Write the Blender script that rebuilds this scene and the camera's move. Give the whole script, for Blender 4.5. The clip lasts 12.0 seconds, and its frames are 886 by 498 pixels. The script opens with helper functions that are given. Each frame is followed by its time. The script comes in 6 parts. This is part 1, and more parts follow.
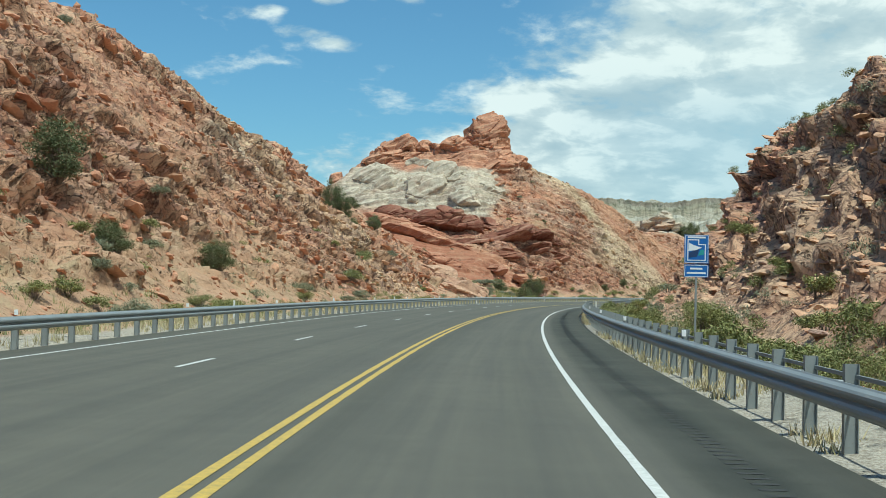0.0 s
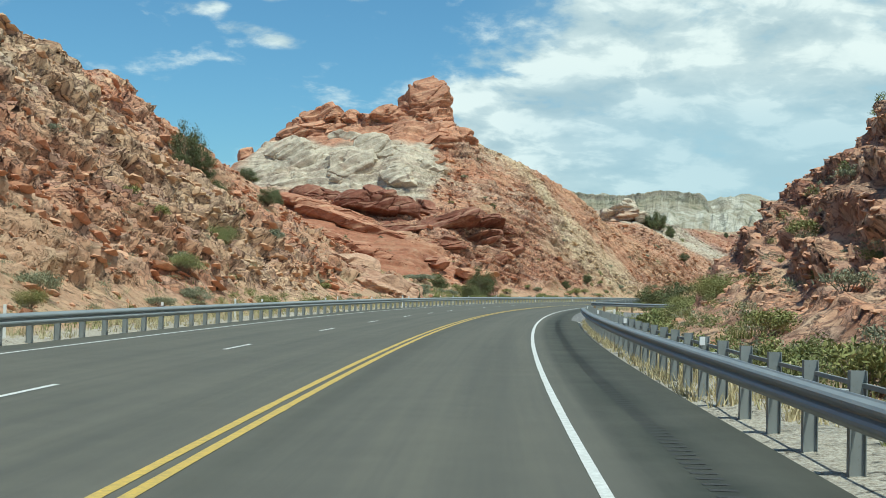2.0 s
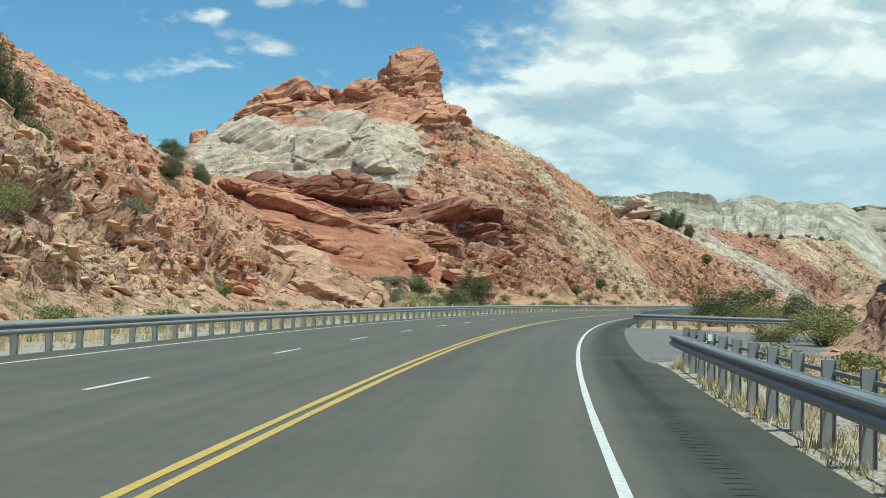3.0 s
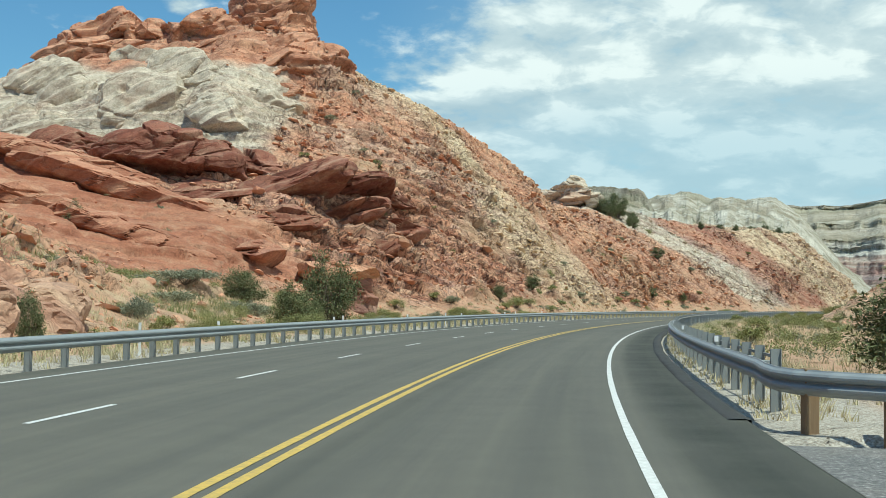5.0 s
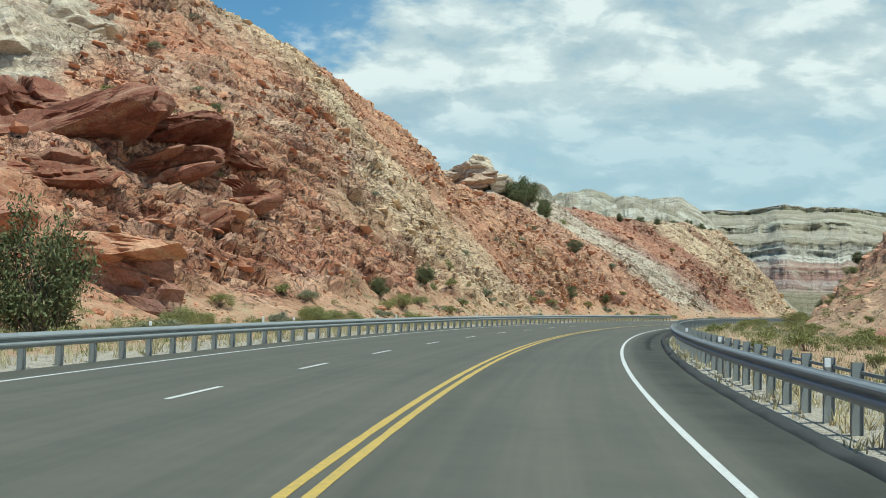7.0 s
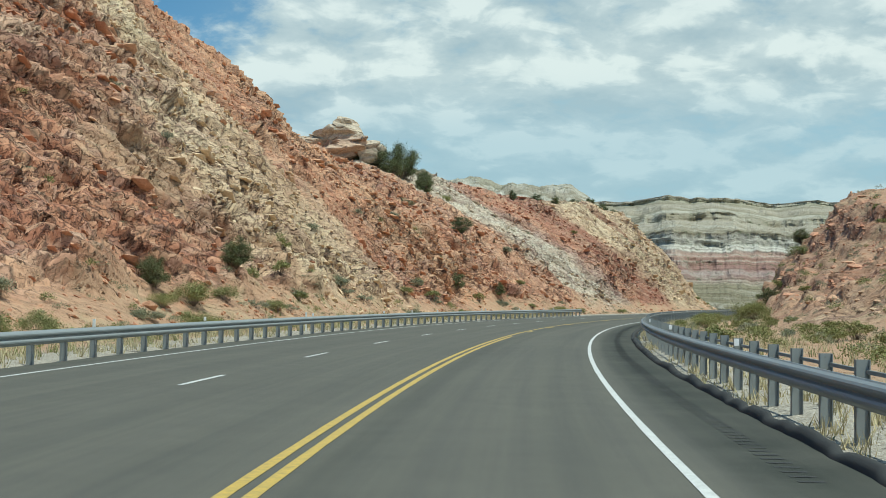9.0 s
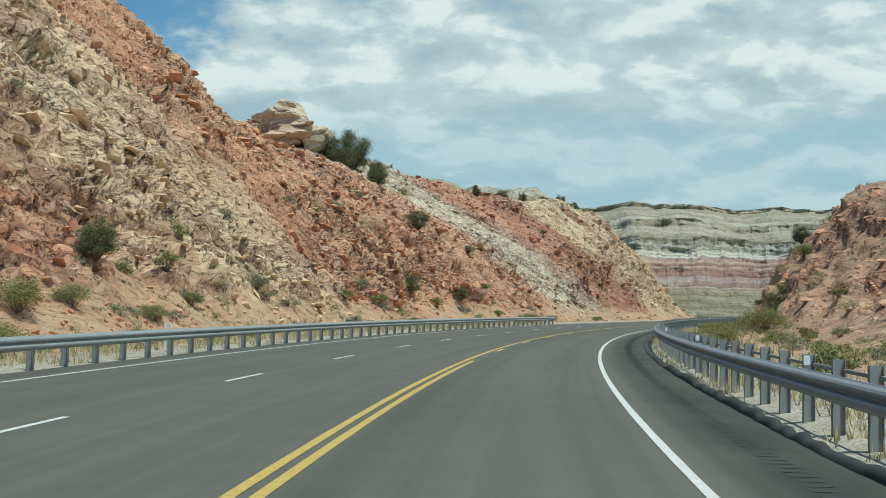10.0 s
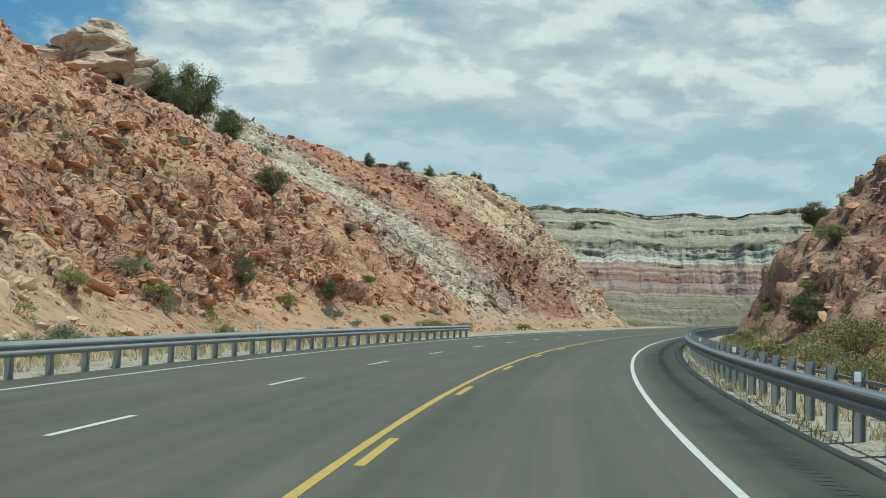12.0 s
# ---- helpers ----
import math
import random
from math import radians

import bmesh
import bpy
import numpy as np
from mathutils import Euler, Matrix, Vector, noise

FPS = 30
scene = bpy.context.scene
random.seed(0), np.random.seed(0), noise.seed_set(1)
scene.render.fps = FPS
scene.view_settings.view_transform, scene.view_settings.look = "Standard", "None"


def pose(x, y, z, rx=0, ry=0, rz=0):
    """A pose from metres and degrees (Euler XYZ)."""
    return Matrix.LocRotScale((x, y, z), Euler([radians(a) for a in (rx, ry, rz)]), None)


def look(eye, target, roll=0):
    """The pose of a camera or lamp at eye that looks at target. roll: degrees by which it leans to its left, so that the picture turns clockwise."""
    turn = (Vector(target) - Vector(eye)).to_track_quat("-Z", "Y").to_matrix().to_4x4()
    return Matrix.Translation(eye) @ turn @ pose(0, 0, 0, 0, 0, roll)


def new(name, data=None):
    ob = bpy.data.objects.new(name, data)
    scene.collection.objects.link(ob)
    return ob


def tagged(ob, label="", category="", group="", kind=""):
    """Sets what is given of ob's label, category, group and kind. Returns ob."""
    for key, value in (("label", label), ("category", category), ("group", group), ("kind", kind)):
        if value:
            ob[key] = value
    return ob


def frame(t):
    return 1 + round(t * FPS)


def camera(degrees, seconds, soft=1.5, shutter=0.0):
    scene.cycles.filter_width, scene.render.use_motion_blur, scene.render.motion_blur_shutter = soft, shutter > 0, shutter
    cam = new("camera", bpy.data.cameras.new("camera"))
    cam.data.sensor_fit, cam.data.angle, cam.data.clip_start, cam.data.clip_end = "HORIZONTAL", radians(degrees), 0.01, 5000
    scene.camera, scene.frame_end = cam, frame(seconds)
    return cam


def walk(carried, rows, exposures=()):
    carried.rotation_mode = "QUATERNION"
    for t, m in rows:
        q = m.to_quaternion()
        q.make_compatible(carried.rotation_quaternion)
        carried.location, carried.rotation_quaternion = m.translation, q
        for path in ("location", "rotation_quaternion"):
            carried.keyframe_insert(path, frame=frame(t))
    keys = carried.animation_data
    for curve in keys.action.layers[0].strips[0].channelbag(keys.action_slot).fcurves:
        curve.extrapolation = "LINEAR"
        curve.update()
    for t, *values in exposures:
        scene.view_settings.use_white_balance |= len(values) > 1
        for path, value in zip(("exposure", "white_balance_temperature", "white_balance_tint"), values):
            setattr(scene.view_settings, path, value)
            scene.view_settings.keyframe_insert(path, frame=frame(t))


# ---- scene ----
cam = camera(39.23, 12.0, soft=0.9)
PATH = [
    (0, 2.873, -37.225, 1.629, 91.858, -1.359, 3.568),
    (0.5, 2.424, -25.65, 1.63, 91.575, -1.951, 2.643),
    (1, 2.524, -14.216, 1.539, 91.692, -2.014, 1.875),
    (1.5, 2.694, -2.566, 1.531, 91.775, -1.742, 1.116),
    (2, 2.747, 10.041, 1.596, 91.836, -1.373, 0.982),
    (2.5, 3.007, 28.566, 1.552, 91.965, -1.63, 1.143),
    (2.7, 3.354, 36.2, 1.535, 92.163, -1.405, 1.155),
    (4.3, 7.597, 90.483, 1.592, 92.006, -0.952, -1.158),
    (4.5, 7.84, 94.498, 1.558, 92.473, -0.397, -1.879),
    (5, 8.682, 103.354, 1.565, 92.506, -0.521, -2.764),
    (5.5, 9.552, 112.075, 1.568, 92.415, -0.808, -3.319),
    (6, 10.545, 121.184, 1.519, 92.645, -1.149, -4.088),
    (6.5, 11.867, 130.461, 1.524, 92.585, -1.311, -6.103),
    (7, 13.548, 140.362, 1.554, 92.554, -1.435, -7.524),
    (7.2, 14.448, 144.147, 1.525, 92.583, -0.948, -7.889),
    (8.8, 21.089, 172.996, 1.5, 92.344, -0.575, -12.414),
    (9, 22.113, 176.752, 1.531, 92.397, -0.68, -12.775),
    (9.5, 24.72, 185.941, 1.511, 92.583, -0.86, -13.701),
    (10, 27.501, 195.436, 1.498, 92.714, -0.79, -14.451),
    (10.5, 30.557, 205.458, 1.52, 92.743, -0.991, -15.353),
    (11, 33.893, 215.303, 1.513, 92.674, -0.939, -16.402),
    (11.5, 37.509, 225.407, 1.551, 93.052, -1.319, -17.549),
    (12, 41.39, 235.519, 1.55, 92.942, -1.457, -18.598),
]
EXPOSURES = [(0, -0.13, 5980, -8), (5, -0.07, 6080, -6), (7, -0.18, 6080, -6), (9.5, -0.28, 6080, -6), (12, -0.40, 6030, -8)]
walk(cam, [(t, pose(*p)) for t, *p in PATH], EXPOSURES)

# ---- world, sun and exposure ----
SUN_AZ, SUN_EL = 152.0, 67.0        # degrees clockwise from +Y, and above the horizon
world = bpy.data.worlds.new("sky")
scene.world = world
world.use_nodes = True


def build_sky():
    nt = world.node_tree
    nt.nodes.clear()
    n, l = nt.nodes.new, nt.links.new
    out = n("ShaderNodeOutputWorld")
    sky = n("ShaderNodeTexSky")
    sky.sky_type = "NISHITA"
    sky.sun_disc = False
    sky.sun_elevation = radians(SUN_EL)
    sky.sun_rotation = radians(SUN_AZ)
    sky.air_density, sky.dust_density, sky.ozone_density = 1.0, 0.6, 2.0
    bg = n("ShaderNodeBackground")
    bg.inputs["Strength"].default_value = 0.112
    hue = n("ShaderNodeMix")
    hue.data_type, hue.blend_type = "RGBA", "MULTIPLY"
    hue.inputs[0].default_value, hue.inputs[7].default_value = 1.0, (0.69, 0.96, 1.09, 1)
    l(sky.outputs[0], hue.inputs[6])
    l(hue.outputs[2], bg.inputs["Color"])
    # clouds drift on a plane overhead: direction divided by its height
    tc = n("ShaderNodeTexCoord")
    sep = n("ShaderNodeSeparateXYZ")
    l(tc.outputs["Generated"], sep.inputs[0])

    def math_node(op, a, b=None, clamp=False):
        m = n("ShaderNodeMath")
        m.operation, m.use_clamp = op, clamp
        for i, v in enumerate((a, b)):
            if v is None:
                continue
            if isinstance(v, (int, float)):
                m.inputs[i].default_value = v
            else:
                l(v, m.inputs[i])
        return m.outputs[0]

    def layer(lift):
        """A flat cloud layer seen from below: direction over its height, the look raised a little by lift."""
        high = math_node("ADD", math_node("MAXIMUM", sep.outputs[2], 0.0), 0.30 + lift)
        flat = n("ShaderNodeCombineXYZ")
        l(math_node("DIVIDE", sep.outputs[0], high), flat.inputs[0])
        l(math_node("DIVIDE", sep.outputs[1], high), flat.inputs[1])
        return flat.outputs[0]

    def noise_node(scale, detail, rough, vec, warp=0.25):
        nd = n("ShaderNodeTexNoise")
        nd.inputs["Scale"].default_value, nd.inputs["Detail"].default_value, nd.inputs["Roughness"].default_value = scale, detail, rough
        nd.inputs["Distortion"].default_value = warp
        l(vec, nd.inputs["Vector"])
        return nd.outputs["Fac"]

    def spot(az, el, wide, tall, amount):
        """A cloud of its own: amount at a direction, fading over wide and tall degrees."""
        a = radians(az)
        across = math_node("SUBTRACT", math_node("MULTIPLY", sep.outputs[0], math.cos(a)), math_node("MULTIPLY", sep.outputs[1], math.sin(a)))
        up = math_node("SUBTRACT", sep.outputs[2], math.sin(radians(el)))
        q = math_node("ADD", math_node("POWER", math_node("DIVIDE", across, radians(wide)), 2.0), math_node("POWER", math_node("DIVIDE", up, radians(tall)), 2.0))
        return math_node("MULTIPLY", math_node("SUBTRACT", 1.0, math_node("MINIMUM", q, 1.0)), amount)

    here, over = layer(0.0), layer(0.022)
    big = noise_node(5.6, 9.0, 0.56, here)
    base = noise_node(5.6, 5.0, 0.52, here)
    above = noise_node(5.6, 5.0, 0.52, over)
    fine = noise_node(19.0, 8.0, 0.6, here)
    # open blue to the west, a bank of cloud to the east
    bank = n("ShaderNodeMapRange")
    bank.interpolation_type = "SMOOTHSTEP"
    bank.inputs["From Min"].default_value, bank.inputs["From Max"].default_value = -0.14, 0.03
    bank.inputs["To Min"].default_value, bank.inputs["To Max"].default_value = -0.13, 0.27
    l(math_node("SUBTRACT", sep.outputs[0], math_node("MULTIPLY", math_node("SUBTRACT", sep.outputs[2], 0.12), 1.1)), bank.inputs["Value"])
    dens = math_node("ADD", math_node("ADD", big, bank.outputs[0]), math_node("MULTIPLY", math_node("SUBTRACT", fine, 0.5), 0.42))
    for az, el, wide, tall, amount in ((-9.9, 11.3, 1.9, 0.8, 0.22), (-8.5, 11.0, 1.3, 0.5, 0.20), (-10.9, 11.7, 1.3, 0.5, 0.18), (-12.6, 12.3, 1.8, 0.6, 0.22), (-11.6, 12.5, 1.0, 0.4, 0.16), (-9.3, 13.2, 1.2, 0.6, 0.22), (-5.2, 13.3, 1.1, 0.5, 0.22), (-8.6, 5.4, 3.0, 1.7, 0.24), (2.5, 6.5, 4.0, 2.2, 0.14), (6.5, 5.0, 4.0, 2.2, 0.14),
                                       (-1.0, 9.0, 4.0, 1.2, 0.12), (20.0, 5.9, 9.0, 0.9, 0.10), (33.0, 15.0, 4.0, 1.8, -0.20), (16.0, 15.5, 4.0, 1.6, -0.16),
                                       (31.0, 7.6, 8.0, 1.6, -0.12), (14.0, 6.9, 5.0, 0.8, -0.06)):
        dens = math_node("ADD", dens, spot(az, el, wide, tall, amount))
    ramp = n("ShaderNodeMapRange")
    ramp.interpolation_type = "SMOOTHSTEP"
    ramp.inputs["From Min"].default_value, ramp.inputs["From Max"].default_value = 0.44, 0.72
    l(dens, ramp.inputs["Value"])
    shade = n("ShaderNodeMapRange")
    # tops catch the light, bases are grey: compare a cloud with what lies above it
    shade.inputs["From Min"].default_value, shade.inputs["From Max"].default_value = -0.20, 0.13
    l(math_node("ADD", math_node("SUBTRACT", base, above), math_node("MULTIPLY", math_node("SUBTRACT", fine, 0.5), 0.30)), shade.inputs["Value"])
    puff = n("ShaderNodeMapRange")
    puff.interpolation_type = "SMOOTHSTEP"
    puff.inputs["From Min"].default_value, puff.inputs["From Max"].default_value = 0.45, 0.66
    l(math_node("ADD", noise_node(9.5, 9.0, 0.58, here, 0.6), math_node("SUBTRACT", base, above)), puff.inputs["Value"])
    glow = math_node("ADD", math_node("MULTIPLY", shade.outputs[0], 0.55), math_node("MULTIPLY", puff.outputs[0], 0.5), True)
    white = n("ShaderNodeBackground")
    tint = n("ShaderNodeMix")
    tint.data_type = "RGBA"
    tint.inputs[6].default_value, tint.inputs[7].default_value = (0.59, 0.685, 0.75, 1), (1.12, 1.12, 1.10, 1)
    l(glow, tint.inputs[0])
    l(tint.outputs[2], white.inputs["Color"])
    white.inputs["Strength"].default_value = 0.92
    mix = n("ShaderNodeMixShader")
    # a thin veil of high cloud low over the eastern bank
    low = n("ShaderNodeMapRange")
    low.interpolation_type = "SMOOTHSTEP"
    low.inputs["From Min"].default_value, low.inputs["From Max"].default_value = 0.32, 0.16
    l(sep.outputs[2], low.inputs["Value"])
    side = n("ShaderNodeMapRange")
    side.interpolation_type = "SMOOTHSTEP"
    side.inputs["From Min"].default_value, side.inputs["From Max"].default_value = -0.02, 0.20
    l(sep.outputs[0], side.inputs["Value"])
    veil = n("ShaderNodeBackground")
    veil.inputs["Color"].default_value, veil.inputs["Strength"].default_value = (0.55, 0.74, 0.86, 1), 0.92
    thin = n("ShaderNodeMixShader")
    l(math_node("MULTIPLY", math_node("MULTIPLY", low.outputs[0], side.outputs[0]), 0.85), thin.inputs[0])
    l(bg.outputs[0], thin.inputs[1]), l(veil.outputs[0], thin.inputs[2])
    # between the veil and the high clouds the eastern sky is mostly clear
    clear = n("ShaderNodeMapRange")
    clear.interpolation_type = "SMOOTHSTEP"
    clear.inputs["From Min"].default_value, clear.inputs["From Max"].default_value = 0.19, 0.12
    l(sep.outputs[2], clear.inputs["Value"])
    l(math_node("MULTIPLY", ramp.outputs[0], math_node("SUBTRACT", 0.90, math_node("MULTIPLY", math_node("MULTIPLY", clear.outputs[0], side.outputs[0]), 0.55))), mix.inputs[0])
    l(thin.outputs[0], mix.inputs[1]), l(white.outputs[0], mix.inputs[2])
    l(mix.outputs[0], out.inputs[0])


build_sky()
sun_data = bpy.data.lights.new("sun", "SUN")
sun_data.energy, sun_data.angle, sun_data.color = 4.6, radians(0.6), (1.0, 0.95, 0.87)
sun = new("sun", sun_data)
sun.matrix_world = look((0, 0, 0), (-math.sin(radians(SUN_AZ)) * math.cos(radians(SUN_EL)), -math.cos(radians(SUN_AZ)) * math.cos(radians(SUN_EL)), -math.sin(radians(SUN_EL))))

# ---- the road's line: arc length, place and heading ----
KNOT_S = [-114, -76, -38, 0, 38, 76, 114, 152, 190, 228, 266, 304, 342, 380, 418]
KNOT_K = [0.000738, 0.000764, 0.000817, 0.000949, 0.001078, 0.001317, 0.001722, 0.001874, 0.001858, 0.002079, 0.002362, 0.0018, 0.0012, 0.0004, 0.0]
LINE_S = np.arange(-114, 900, 0.5)
_k = np.interp(LINE_S, KNOT_S, KNOT_K)
LINE_H = np.concatenate([[0], np.cumsum((_k[1:] + _k[:-1]) / 4)])
LINE_H -= LINE_H[228]
_m = (LINE_H[1:] + LINE_H[:-1]) / 2
LINE_X = np.concatenate([[0], np.cumsum(np.sin(_m))]) / 2
LINE_Y = np.concatenate([[0], np.cumsum(np.cos(_m))]) / 2
LINE_X -= LINE_X[228]
LINE_Y -= LINE_Y[228]


def on_road(s, lat):
    """World x, y of a place s metres along the centre line and lat metres to its right."""
    h = np.interp(s, LINE_S, LINE_H)
    return np.interp(s, LINE_S, LINE_X) + lat * np.cos(h), np.interp(s, LINE_S, LINE_Y) - lat * np.sin(h)


def heading(s):
    return float(np.interp(s, LINE_S, LINE_H))


def at_road(s, lat, z=0.0, turn=0.0):
    """Pose with local y along the road."""
    x, y = on_road(s, lat)
    return pose(float(x), float(y), z, 0, 0, -math.degrees(heading(s)) + turn)


# ---- noise for shaping ground ----
def hash3(i, j, k, seed):
    n = (i.astype(np.int64) * 374761393 + j.astype(np.int64) * 668265263 + k.astype(np.int64) * 2147483647 + seed * 1274126177) & 0xFFFFFFFF
    n = ((n ^ (n >> 13)) * 1274126177) & 0xFFFFFFFF
    n = (n ^ (n >> 16)) & 0xFFFFFF
    return n / float(0xFFFFFF)


def vnoise(x, y, z, seed=0):
    """Smooth value noise in -1..1."""
    xi, yi, zi = np.floor(x), np.floor(y), np.floor(z)
    fx, fy, fz = x - xi, y - yi, z - zi
    fx, fy, fz = (f * f * (3 - 2 * f) for f in (fx, fy, fz))
    r = 0
    for a in (0, 1):
        for b in (0, 1):
            for c in (0, 1):
                w = (fx if a else 1 - fx) * (fy if b else 1 - fy) * (fz if c else 1 - fz)
                r = r + w * hash3(xi + a, yi + b, zi + c, seed)
    return r * 2 - 1


def fbm(x, y, z, octaves=4, seed=0):
    r, amp, tot = 0, 1.0, 0
    for o in range(octaves):
        r = r + amp * vnoise(x * 2 ** o, y * 2 ** o, z * 2 ** o, seed + o)
        tot += amp
        amp *= 0.5
    return r / tot


def cells(x, y, z, seed=0):
    """Cell noise: a random value for the nearest cell, how near its border is (0 at the border), and a flat facet tilted at random."""
    xi, yi, zi = np.floor(x), np.floor(y), np.floor(z)
    d1 = np.full(x.shape, 9.0)
    d2 = np.full(x.shape, 9.0)
    val, slope = np.zeros(x.shape), np.zeros(x.shape)
    for a in (-1, 0, 1):
        for b in (-1, 0, 1):
            for c in (-1, 0, 1):
                px, py, pz = xi + a, yi + b, zi + c
                ha, hb, hc = hash3(px, py, pz, seed), hash3(px, py, pz, seed + 1), hash3(px, py, pz, seed + 2)
                ox, oy, oz = px + ha - x, py + hb - y, pz + hc - z
                d = ox ** 2 + oy ** 2 + oz ** 2
                near = d < d1
                d2 = np.where(near, d1, np.minimum(d2, d))
                val = np.where(near, (ha * 7.31 + hb * 3.17 + hc * 5.73) % 1.0, val)
                slope = np.where(near, ox * ((hb * 9.7) % 1.0 - 0.5) + oy * ((hc * 9.7) % 1.0 - 0.7) + oz * ((ha * 9.7) % 1.0 - 0.5), slope)
                d1 = np.where(near, d, d1)
    return val, np.sqrt(d2) - np.sqrt(d1), slope


def smooth(a, b, x):
    t = np.clip((x - a) / (b - a), 0, 1)
    return t * t * (3 - 2 * t)


# ---- meshes ----
def mesh_from(name, verts, faces, mat=None, shade_smooth=False, attrs=None):
    me = bpy.data.meshes.new(name)
    verts = np.asarray(verts, dtype=np.float32)
    faces = np.asarray(faces, dtype=np.int32)
    k = faces.shape[1]
    me.vertices.add(len(verts))
    me.vertices.foreach_set("co", verts.ravel())
    me.loops.add(faces.size)
    me.loops.foreach_set("vertex_index", faces.ravel())
    me.polygons.add(len(faces))
    me.polygons.foreach_set("loop_start", np.arange(0, faces.size, k, dtype=np.int32))
    me.polygons.foreach_set("loop_total", np.full(len(faces), k, dtype=np.int32))
    me.polygons.foreach_set("use_smooth", np.full(len(faces), shade_smooth, dtype=bool))
    me.update(calc_edges=True)
    for key, values in (attrs or {}).items():
        a = me.attributes.new(key, "FLOAT", "POINT")
        a.data.foreach_set("value", np.asarray(values, dtype=np.float32))
    if mat:
        me.materials.append(mat)
    return me


def grid_faces(nu, nv, flip=False):
    i, j = np.meshgrid(np.arange(nu - 1), np.arange(nv - 1), indexing="ij")
    a = (i * nv + j).ravel()
    f = np.stack([a, a + nv, a + nv + 1, a + 1], 1)
    return f[:, ::-1] if flip else f


def part(name, bm, material, parent=None, label="", soft=False):
    """Links a bmesh as one mesh object under a thing or a part."""
    me = bpy.data.meshes.new(name)
    bm.to_mesh(me)
    bm.free()
    if soft:
        me.shade_smooth()
    me.materials.append(material)
    ob = new(name, me)
    ob.parent = parent
    if label:
        tagged(ob, label)
    return ob


def share(name, me, parent=None, m=None):
    ob = new(name, me)
    ob.parent = parent
    if m is not None:
        ob.matrix_basis = m
    return ob


def add_box(bm, size, centre, bevel=0.0, turn=None):
    made = bmesh.ops.create_cube(bm, size=1.0)["verts"]
    bmesh.ops.scale(bm, vec=size, verts=made)
    if bevel:
        edges = list({e for v in made for e in v.link_edges})
        made = bmesh.ops.bevel(bm, geom=edges, offset=bevel, segments=1, affect="EDGES")["verts"]
    if turn is not None:
        bmesh.ops.transform(bm, matrix=turn, verts=made)
    bmesh.ops.translate(bm, vec=centre, verts=made)
    return made


